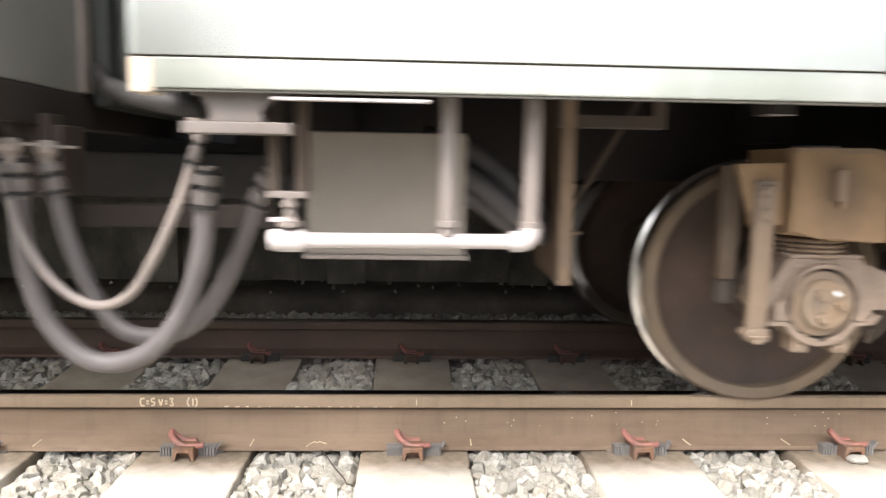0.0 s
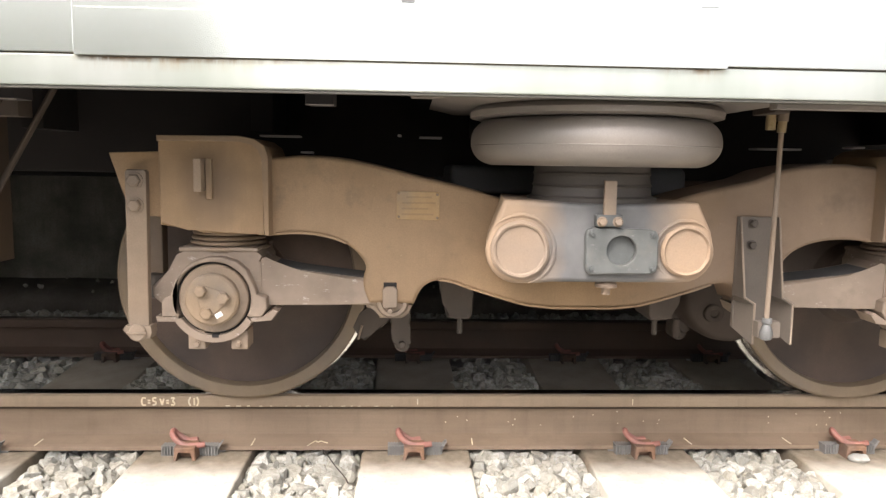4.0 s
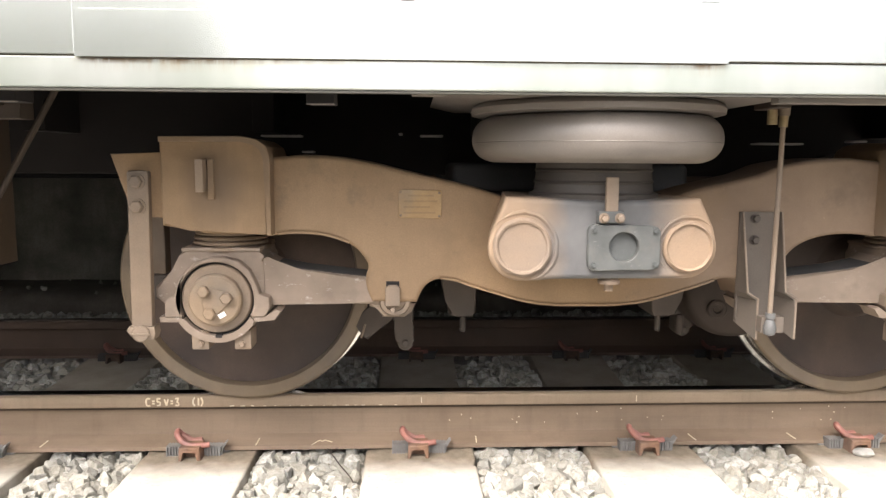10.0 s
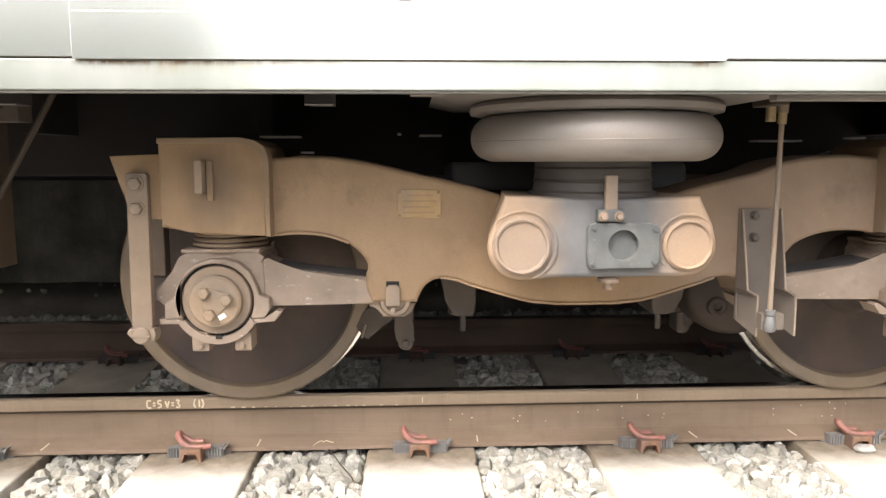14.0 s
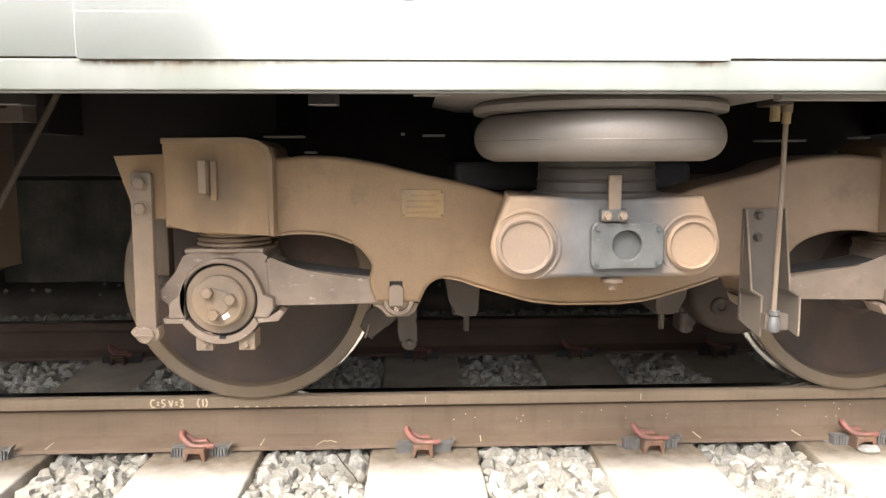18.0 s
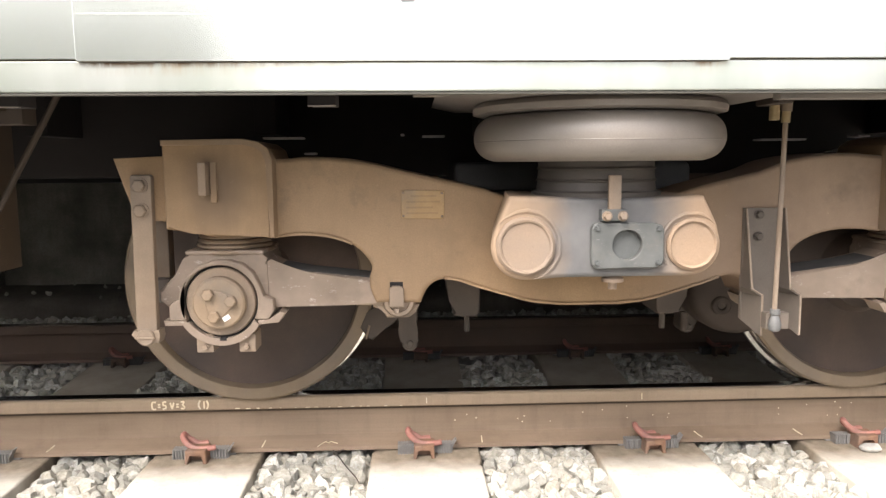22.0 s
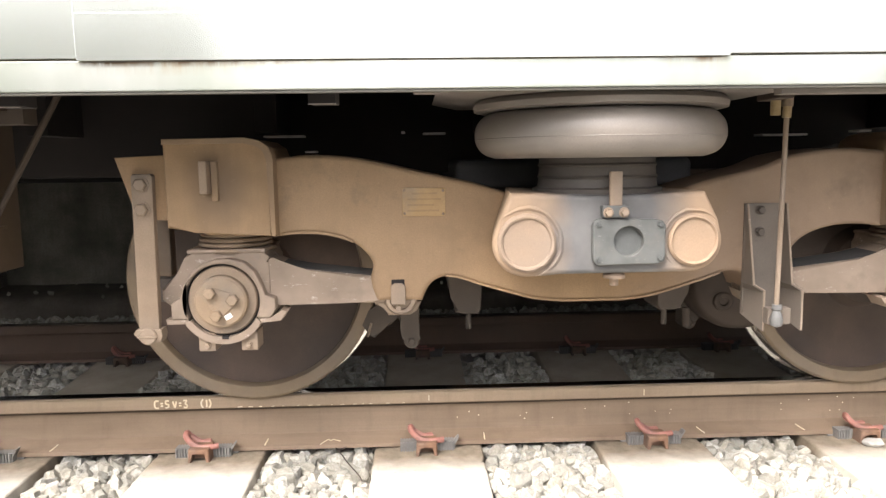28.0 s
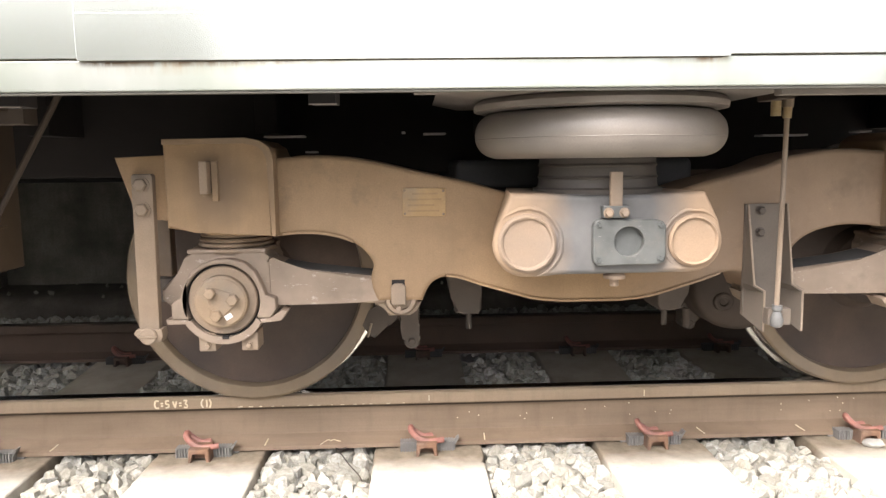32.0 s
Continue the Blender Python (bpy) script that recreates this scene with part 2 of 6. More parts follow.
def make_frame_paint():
    """Yellow-tan dust, greyer brown past the bolster, duller brown towards the low-x end, rubbed patches and runs."""
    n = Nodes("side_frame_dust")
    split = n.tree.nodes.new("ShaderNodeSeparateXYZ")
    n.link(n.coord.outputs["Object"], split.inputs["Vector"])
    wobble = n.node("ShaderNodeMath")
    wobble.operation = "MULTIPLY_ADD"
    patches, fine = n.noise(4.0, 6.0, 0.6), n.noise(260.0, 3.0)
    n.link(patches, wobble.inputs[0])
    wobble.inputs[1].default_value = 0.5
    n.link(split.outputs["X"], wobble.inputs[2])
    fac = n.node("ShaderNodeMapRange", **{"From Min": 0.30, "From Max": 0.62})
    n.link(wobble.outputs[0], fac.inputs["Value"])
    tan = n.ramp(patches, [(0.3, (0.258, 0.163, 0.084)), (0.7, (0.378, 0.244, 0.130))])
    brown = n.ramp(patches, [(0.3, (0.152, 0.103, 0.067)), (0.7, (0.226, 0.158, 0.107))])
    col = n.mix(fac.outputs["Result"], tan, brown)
    # Darker, duller brown towards the low-x end.
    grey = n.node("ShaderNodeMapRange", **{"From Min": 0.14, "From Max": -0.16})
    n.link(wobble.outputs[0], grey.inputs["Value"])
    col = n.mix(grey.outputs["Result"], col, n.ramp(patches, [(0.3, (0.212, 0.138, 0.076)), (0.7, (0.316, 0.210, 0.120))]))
    runs = n.noise(15.0, 4.0, 0.65, (2.5, 2.5, 0.25))
    col = n.mix(n.ramp(runs, [(0.46, (0.0,) * 3), (0.72, (0.16,) * 3)]), col, (0.165, 0.110, 0.062))
    soot = n.noise(6.5, 5.0, 0.7)
    col = n.mix(n.ramp(soot, [(0.56, (0.0,) * 3), (0.74, (0.6,) * 3)]), col, (0.105, 0.078, 0.055))
    chips = n.noise(70.0, 5.0, 0.75)
    col = n.mix(n.ramp(chips, [(0.66, (0.0,) * 3), (0.74, (0.5,) * 3)]), col, (0.40, 0.30, 0.20))
    col = n.mix(n.ramp(fine, [(0.3, (0.0,) * 3), (0.75, (0.35,) * 3)]), col, (0.15, 0.10, 0.055))
    n.bump(n.mix(0.5, patches, fine), 0.25)
    return n.done(col, 0.75)


def make_body_paint():
    n = Nodes("pale_body_paint")
    patches = n.noise(1.3, 4.0, 0.5, (1.0, 1.0, 0.25))
    col = n.ramp(patches, [(0.35, (0.49, 0.51, 0.465)), (0.65, (0.56, 0.57, 0.54))])
    runs = n.noise(16.0, 3.0, 0.6, (1.0, 1.0, 0.08))
    col = n.mix(n.ramp(runs, [(0.55, (0.0,) * 3), (0.8, (0.22,) * 3)]), col, (0.58, 0.57, 0.50))
    n.bump(n.noise(2.6, 2.0, 0.5, (1.0, 1.0, 0.12)), 0.32, 0.02)
    return n.done(col, 0.22, 0.86)


def make_rusty_sill():
    n = Nodes("sill_paint_with_rust")
    patches = n.noise(4.0, 4.0, 0.55, (1.0, 1.0, 0.06))
    col = n.ramp(patches, [(0.35, (0.40, 0.425, 0.365)), (0.65, (0.55, 0.56, 0.515))])
    runs = n.noise(38.0, 5.0, 0.7, (1.0, 1.0, 0.10))
    split = n.tree.nodes.new("ShaderNodeSeparateXYZ")
    n.link(n.coord.outputs["Object"], split.inputs["Vector"])
    high = n.node("ShaderNodeMapRange", **{"From Min": 0.944, "From Max": 0.977})
    n.link(split.outputs["Z"], high.inputs["Value"])
    stain = n.mix(1.0, n.ramp(runs, [(0.38, (0.04,) * 3), (0.66, (0.85,) * 3)]), high.outputs["Result"], "MULTIPLY")
    along = n.node("ShaderNodeMapRange", **{"From Min": -0.72, "From Max": 0.72})
    n.link(split.outputs["X"], along.inputs["Value"])
    where = n.ramp(along.outputs["Result"], [(0.02, (0.05,) * 3), (0.05, (1.0,) * 3), (0.22, (0.75,) * 3), (0.42, (0.15,) * 3), (0.85, (0.1,) * 3), (0.93, (0.9,) * 3), (0.97, (0.05,) * 3)])
    stain = n.mix(1.0, stain, where, "MULTIPLY")
    brown = n.mix(n.ramp(n.noise(90.0, 4.0), [(0.35, (0.0,) * 3), (0.65, (1.0,) * 3)]), (0.34, 0.20, 0.085), (0.42, 0.30, 0.17))
    col = n.mix(stain, col, brown)
    edge = n.node("ShaderNodeMapRange", **{"From Min": 0.9630, "From Max": 0.9725})
    n.link(split.outputs["Z"], edge.inputs["Value"])
    line = n.mix(1.0, n.mix(1.0, n.ramp(n.noise(26.0, 5.0, 0.7, (1.0, 1.0, 0.2)), [(0.36, (0.0,) * 3), (0.56, (0.95,) * 3)]), edge.outputs["Result"], "MULTIPLY"), where, "MULTIPLY")
    col = n.mix(line, col, (0.13, 0.075, 0.032))
    return n.done(col, 0.28, 0.75)


def make_bolster_paint():
    """Pale dust on both ends, a cleaned blue-grey patch round the middle plate."""
    n = Nodes("bolster_dust_and_grey")
    split = n.tree.nodes.new("ShaderNodeSeparateXYZ")
    n.link(n.coord.outputs["Object"], split.inputs["Vector"])
    away = n.node("ShaderNodeMath")
    away.operation = "ABSOLUTE"
    n.link(split.outputs["X"], away.inputs[0])
    wobble = n.node("ShaderNodeMath", **{})
    wobble.operation = "MULTIPLY_ADD"
    n.link(n.noise(9.0, 4.0), wobble.inputs[0])
    wobble.inputs[1].default_value = 0.10
    n.link(away.outputs[0], wobble.inputs[2])
    fac = n.node("ShaderNodeMapRange", **{"From Min": 0.140, "From Max": 0.262})
    n.link(wobble.outputs[0], fac.inputs["Value"])
    fine = n.noise(200.0, 3.0)
    dust = n.ramp(n.noise(5.0), [(0.3, (0.228, 0.154, 0.096)), (0.7, (0.298, 0.209, 0.136))])
    clean = n.ramp(n.noise(8.0), [(0.3, (0.066, 0.064, 0.062)), (0.7, (0.128, 0.124, 0.119))])
    n.bump(fine, 0.2)
    return n.done(n.mix(fac.outputs["Result"], clean, dust), 0.7)


def make_concrete():
    n = Nodes("sleeper_concrete")
    patches = n.noise(5.0, 6.0, 0.6)
    fine = n.noise(150.0, 4.0)
    col = n.ramp(patches, [(0.3, (0.40, 0.362, 0.298)), (0.7, (0.56, 0.52, 0.446))])
    split = n.tree.nodes.new("ShaderNodeSeparateXYZ")
    n.link(n.coord.outputs["Object"], split.inputs["Vector"])
    wobble = n.node("ShaderNodeMath")
    wobble.operation = "MULTIPLY_ADD"
    n.link(n.noise(12.0, 4.0), wobble.inputs[0])
    wobble.inputs[1].default_value = 0.09
    n.link(split.outputs["Y"], wobble.inputs[2])
    # Brown dirt by the rail; its colour also holds the carriage overhang's shade.
    dirt_and_shade = n.node("ShaderNodeMapRange", **{"From Min": -0.225, "From Max": -0.105})
    n.link(wobble.outputs[0], dirt_and_shade.inputs["Value"])
    inner = n.node("ShaderNodeMapRange", **{"From Min": 0.30, "From Max": 0.16})
    n.link(wobble.outputs[0], inner.inputs["Value"])
    inside = n.node("ShaderNodeMapRange", **{"From Min": 0.15, "From Max": 0.25})
    n.link(split.outputs["Y"], inside.inputs["Value"])
    col = n.mix(inside.outputs["Result"], col, n.ramp(patches, [(0.3, (0.29, 0.25, 0.190)), (0.7, (0.41, 0.36, 0.285))]))
    both = n.node("ShaderNodeMath")
    both.operation = "MULTIPLY"
    n.link(dirt_and_shade.outputs["Result"], both.inputs[0])
    n.link(inner.outputs["Result"], both.inputs[1])
    col = n.mix(both.outputs[0], col, n.ramp(n.noise(16.0, 6.0, 0.65), [(0.3, (0.125, 0.098, 0.068)), (0.7, (0.275, 0.222, 0.158))]))
    scuff = n.noise(42.0, 6.0, 0.72)
    col = n.mix(n.ramp(scuff, [(0.56, (0.0,) * 3), (0.70, (0.5,) * 3)]), col, (0.215, 0.185, 0.140))
    n.bump(n.mix(0.5, scuff, fine), 0.5, 0.004)
    return n.done(col, 0.9)


def make_ballast(single):
    """Crushed stone: each one of its own grey or beige, with dust in the hollows."""
    n = Nodes("ballast_stone" if single else "ballast_bed")
    if single:
        pick = n.tree.nodes.new("ShaderNodeObjectInfo").outputs["Random"]
    else:
        pick = n.tree.nodes.new("ShaderNodeNewGeometry").outputs["Random Per Island"]
    col = n.ramp(pick, [(0.0, (0.205, 0.198, 0.170)), (0.25, (0.305, 0.294, 0.252)), (0.5, (0.370, 0.342, 0.278)), (0.75, (0.395, 0.384, 0.338)), (1.0, (0.50, 0.486, 0.436))])
    size = 1.0 if not single else 0.03
    col = n.mix(n.ramp(n.noise(60.0 * size, 6.0, 0.7), [(0.44, (0.0,) * 3), (0.60, (0.6,) * 3)]), col, (0.200, 0.176, 0.135))
    col = n.mix(n.ramp(n.noise(150.0 * size, 5.0, 0.7), [(0.54, (0.0,) * 3), (0.68, (0.5,) * 3)]), col, (0.44, 0.425, 0.39))
    n.bump(n.noise(85.0 * size, 6.0, 0.66), 0.8, 0.006)
    return n.done(col, 0.9)


def make_cast():
    """Grey cast plate, rubbed pale along scratches, with a dusty film."""
    n = Nodes("scratched_grey_cast_plate")
    patches, fine = n.noise(16.0, 5.0), n.noise(240.0, 3.0)
    col = n.ramp(patches, [(0.3, (0.056, 0.058, 0.054)), (0.7, (0.096, 0.098, 0.091))])
    scratch = n.noise(60.0, 6.0, 0.75, (0.4, 1.0, 1.3))
    col = n.mix(n.ramp(scratch, [(0.60, (0.0,) * 3), (0.67, (0.7,) * 3)]), col, (0.22, 0.216, 0.20))
    dust = n.noise(9.0, 4.0, 0.6)
    col = n.mix(n.ramp(dust, [(0.50, (0.0,) * 3), (0.68, (0.4,) * 3)]), col, (0.165, 0.140, 0.110))
    n.bump(n.mix(0.5, scratch, fine), 0.3)
    return n.done(col, 0.6)


def make_box_paint():
    """Tan dust with a dark, soft-edged patch beside the lug."""
    n = Nodes("patched_spring_box_dust")
    patches, fine = n.noise(5.0, 5.0), n.noise(260.0, 3.0)
    col = n.ramp(patches, [(0.3, (0.212, 0.136, 0.070)), (0.7, (0.300, 0.196, 0.107))])
    runs = n.noise(14.0, 4.0, 0.65, (2.5, 2.5, 0.25))
    col = n.mix(n.ramp(runs, [(0.46, (0.0,) * 3), (0.72, (0.22,) * 3)]), col, (0.150, 0.102, 0.060))
    place = n.node("ShaderNodeMapping", Location=(9.7, 0.0, -5.1), Scale=(10.0, 0.0, 7.0))
    n.link(n.coord.outputs["Object"], place.inputs["Vector"])
    warp = n.node("ShaderNodeTexNoise", Scale=9.0, Detail=4.0)
    n.link(n.coord.outputs["Object"], warp.inputs["Vector"])
    shift = n.mix(0.35, place.outputs["Vector"], warp.outputs["Color"], "ADD")
    ball = n.node("ShaderNodeTexGradient")
    ball.gradient_type = "SPHERICAL"
    n.link(shift, ball.inputs["Vector"])
    col = n.mix(n.ramp(ball.outputs["Fac"], [(0.0, (0.0,) * 3), (0.8, (0.75,) * 3)]), col, (0.095, 0.066, 0.044))
    spots = n.noise(60.0, 5.0, 0.72)
    col = n.mix(n.ramp(spots, [(0.64, (0.0,) * 3), (0.74, (0.4,) * 3)]), col, (0.36, 0.27, 0.18))
    col = n.mix(n.ramp(fine, [(0.3, (0.0,) * 3), (0.75, (0.3,) * 3)]), col, (0.14, 0.094, 0.052))
    n.bump(n.mix(0.5, patches, fine), 0.25)
    return n.done(col, 0.75)


CAST_PLATE, BOX_PAINT = make_cast(), make_box_paint()
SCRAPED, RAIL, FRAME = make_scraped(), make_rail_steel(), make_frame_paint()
BODY, SILL, BOLSTER, CONCRETE, BALLAST = make_body_paint(), make_rusty_sill(), make_bolster_paint(), make_concrete(), make_ballast(False)
STONE = make_ballast(True)

# ---- building helpers ----
ORIGIN = {}


def thing(name, at=(0, 0, 0), label="", category="", group="", kind=""):
    ob = new(name)
    ob.location = at
    ORIGIN[ob.name] = Vector(at)
    return tagged(ob, label, category, group, kind)


def finish(bm, name, mat, smooth=32):
    bmesh.ops.recalc_face_normals(bm, faces=bm.faces[:])
    me = bpy.data.meshes.new(name)
    bm.to_mesh(me)
    bm.free()
    me.materials.append(mat)
    me.polygons.foreach_set("use_smooth", [True] * len(me.polygons))
    me.set_sharp_from_angle(angle=radians(smooth))
    return me


def part(name, bm, mat, parent=None, label="", at=None, smooth=32, flat=True):
    """Links bm, drawn in world places, as one mesh under parent (or at top level)."""
    base = ORIGIN[parent.name] if parent else Vector()
    at = Vector(at) if at is not None else base
    bm.transform(Matrix.Translation(-at))
    ob = new(name, finish(bm, name, mat, smooth))
    ob.parent = parent
    ob.location = at - base if parent else at
    ORIGIN[ob.name] = at
    if flat:
        ob.modifiers.new("flat_faces", "WEIGHTED_NORMAL").keep_sharp = True
    return tagged(ob, label)


def box(bm, lo, hi, bevel=0.0, seg=2, turn=None):
    c = [(a + b) / 2 for a, b in zip(lo, hi)]
    s = [b - a for a, b in zip(lo, hi)]
    m = Matrix.Translation(c) @ (turn or Matrix()) @ Matrix.Diagonal((*s, 1))
    verts = bmesh.ops.create_cube(bm, size=1, matrix=m)["verts"]
    if bevel:
        edges = list({e for v in verts for e in v.link_edges})
        bmesh.ops.bevel(bm, geom=edges, offset=bevel, segments=seg, affect="EDGES", profile=0.5)
    return bm


def a_box(lo, hi, bevel=0.004, seg=2, turn=None):
    return box(bmesh.new(), lo, hi, bevel, seg, turn)


def prism(bm, outline, y0, y1, bevel=0.0, seg=2):
    """An outline in x and z, given depth from y0 (front) to y1."""
    front = [bm.verts.new((x, y0, z)) for x, z in outline]
    back = [bm.verts.new((x, y1, z)) for x, z in outline]
    f = bm.faces.new(front)
    bm.faces.new(back[::-1])
    n = len(front)
    for i in range(n):
        j = (i + 1) % n
        bm.faces.new((front[j], front[i], back[i], back[j]))
    if bevel:
        bmesh.ops.bevel(bm, geom=list(f.edges), offset=bevel, segments=seg, affect="EDGES", profile=0.5)
    return bm


def rounded_prism(bm, outline, y0, y1, radius, steps=4):
    """As prism, with a rounded front edge that stays clean round tight hollows."""
    pts = [Vector(q) for q in outline]
    pts = [q for k, q in enumerate(pts) if (q - pts[k - 1]).length > 1e-4]
    area = sum(pts[k - 1].x * q.y - q.x * pts[k - 1].y for k, q in enumerate(pts))
    turn = 1 if area > 0 else -1
    inward = []
    for k, q in enumerate(pts):
        a, b = (q - pts[k - 1]).normalized(), (pts[(k + 1) % len(pts)] - q).normalized()
        n = Vector((-(a.y + b.y), a.x + b.x)) * turn
        n.normalize()
        inward.append(n / max(0.6, math.sqrt(max(0.0, (1 + a.dot(b)) / 2))))
    rings = []
    for k in range(steps + 1):
        t = radians(90 * k / steps)
        inset, deep = radius * (1 - math.sin(t)), radius * (1 - math.cos(t))
        rings.append([bm.verts.new((q.x + n.x * inset, y0 + deep, q.y + n.y * inset)) for q, n in zip(pts, inward)])
    rings.append([bm.verts.new((q.x, y1, q.y)) for q in pts])
    for a, b in zip(rings, rings[1:]):
        for k in range(len(pts)):
            bm.faces.new((a[k - 1], a[k], b[k], b[k - 1]))
    bm.faces.new(rings[0])
    bm.faces.new(rings[-1][::-1])
    return bm


def lathe(bm, profile, centre, axis="y", seg=48):
    """Revolves (radius, along) pairs round an axis through centre."""
    rings = []
    for r, a in profile:
        ring = []
        if r < 1e-6:
            p = (0, a, 0) if axis == "y" else (0, 0, a) if axis == "z" else (a, 0, 0)
            ring = [bm.verts.new(Vector(centre) + Vector(p))]
        else:
            for i in range(seg):
                c, s = r * math.cos(2 * math.pi * i / seg), r * math.sin(2 * math.pi * i / seg)
                p = (c, a, s) if axis == "y" else (c, s, a) if axis == "z" else (a, c, s)
                ring.append(bm.verts.new(Vector(centre) + Vector(p)))
        rings.append(ring)
    for a, b in zip(rings, rings[1:]):
        if len(a) == 1 and len(b) == 1:
            continue
        for i in range(seg):
            j = (i + 1) % seg
            if len(a) == 1:
                bm.faces.new((a[0], b[i], b[j]))
            elif len(b) == 1:
                bm.faces.new((a[i], b[0], a[j]))
            else:
                bm.faces.new((a[i], b[i], b[j], a[j]))
    return bm


def curve(points, steps=6):
    """Catmull-Rom through the points."""
    p = [Vector(q) for q in points]
    p = [2 * p[0] - p[1], *p, 2 * p[-1] - p[-2]]
    out = []
    for a, b, c, d in zip(p, p[1:], p[2:], p[3:]):
        for i in range(steps):
            t = i / steps
            out.append(0.5 * (2 * b + (c - a) * t + (2 * a - 5 * b + 4 * c - d) * t * t + (3 * b - a - 3 * c + d) * t ** 3))
    return out + [p[-2]]


def tube(bm, points, r, seg=12):
    """A round bar along the points; r is a radius, or one for each point."""
    n = len(points)
    rs = r if isinstance(r, (list, tuple)) else [r] * n
    rings, side = [], None
    for i, q in enumerate(points):
        way = (points[min(i + 1, n - 1)] - points[max(i - 1, 0)]).normalized()
        if side is None:
            side = way.orthogonal().normalized()
        side = (side - way * side.dot(way)).normalized()
        up = way.cross(side)
        rings.append([bm.verts.new(q + rs[i] * (math.cos(2 * math.pi * k / seg) * side + math.sin(2 * math.pi * k / seg) * up)) for k in range(seg)])
    for a, b in zip(rings, rings[1:]):
        for k in range(seg):
            bm.faces.new((a[k], a[(k + 1) % seg], b[(k + 1) % seg], b[k]))
    bm.faces.new(rings[0][::-1])
    bm.faces.new(rings[-1])
    return bm


def rod(bm, a, b, r, seg=16):
    return tube(bm, [Vector(a), Vector(b)], r, seg)


def bolt(centre, r=0.016, high=0.014, washer=True):
    """A hexagonal head that faces the camera's side, with its washer."""
    bm = bmesh.new()
    x, y, z = centre
    if washer:
        lathe(bm, [(0, y), (r * 1.25, y), (r * 1.25, y - 0.003), (0, y - 0.003)], (x, 0, z), "y", 20)
    lathe(bm, [(0, y - 0.002), (r, y - 0.002), (r, y - high), (r * 0.8, y - high - 0.003), (0, y - high - 0.003)], (x, 0, z), "y", 6)
    return bm

GAUGE_Y = 1.132          # from rail centre to rail centre
MID = GAUGE_Y / 2
REST_X = 0.470           # the bogie's middle, at rest
AXLES = (-0.530, 1.483)
R_WHEEL = 0.395

# ---- ground and track ----
SLEEPERS = (-3.57, -2.84, -2.105, -1.375, -0.685, 0.028, 0.762, 1.470, 2.20, 2.93, 3.66)
CLIPS = {-1.375: -1.40, -0.685: -0.705, 0.028: 0.021, 0.762: 0.774, 1.470: 1.482}


def make_ground():
    bm = bmesh.new()
    ys = [-400, -60, -12, -4.5, -2.2, -1.35, -0.9, -0.45, 0.0, 0.55, 1.1, 1.5, 1.85, 2.40, 12, 400]
    zs = [-0.75, -0.75, -0.72, -0.70, -0.68, -0.62, -0.37, -0.238, -0.238, -0.238, -0.238, -0.24, -0.24, -0.24, -0.75, -0.75]
    xs = [-400, -60, -20, -10, *[-6 + 0.4 * i for i in range(31)], 10, 20, 60, 400]
    grid = [[bm.verts.new((x, y, z + (0.012 * noise.noise((x * 3, y * 3, 0)) if abs(x) < 11 and abs(y) < 5 else 0))) for y, z in zip(ys, zs)] for x in xs]
    for a, b in zip(grid, grid[1:]):
        for i in range(len(ys) - 1):
            bm.faces.new((a[i], b[i], b[i + 1], a[i + 1]))
    tagged(part("ground", bm, GROUND, smooth=60), "dusty gravel ground under and beside the railway track", "ground", kind="structure")


def rock_shapes(count, worn):
    """Broken stones with flat breaks, and worn edges if asked for, as vertex and triangle arrays."""
    shapes = []
    rng = np.random.RandomState(5)
    for _ in range(count):
        bm = bmesh.new()
        bmesh.ops.create_cube(bm, size=1.7)
        for _ in range(rng.randint(8, 12)):
            way = rng.normal(size=3)
            way /= np.linalg.norm(way)
            cut = bmesh.ops.bisect_plane(bm, geom=bm.verts[:] + bm.edges[:] + bm.faces[:], plane_co=way * rng.uniform(0.62, 0.86), plane_no=way, clear_outer=True)
            rim = [e for e in cut["geom_cut"] if isinstance(e, bmesh.types.BMEdge)]
            if rim:
                bmesh.ops.edgenet_fill(bm, edges=rim)
        bmesh.ops.remove_doubles(bm, verts=bm.verts[:], dist=0.07)
        bmesh.ops.recalc_face_normals(bm, faces=bm.faces[:])
        if worn:
            bmesh.ops.bevel(bm, geom=bm.edges[:], offset=0.045, segments=1, affect="EDGES", profile=0.5)
        for v in bm.verts:
            v.co += 0.09 * noise.noise_vector(v.co * 2.3 + Vector((len(shapes), 0, 0)))
        bmesh.ops.triangulate(bm, faces=bm.faces[:])
        bm.verts.index_update()
        shapes.append((np.array([v.co[:] for v in bm.verts]), np.array([[v.index for v in f.verts] for f in bm.faces])))
        bm.free()
    return shapes


def in_sleeper(x, y, half=0.195):
    return any(abs(x - s) < half for s in SLEEPERS) and -0.62 < y < 1.75


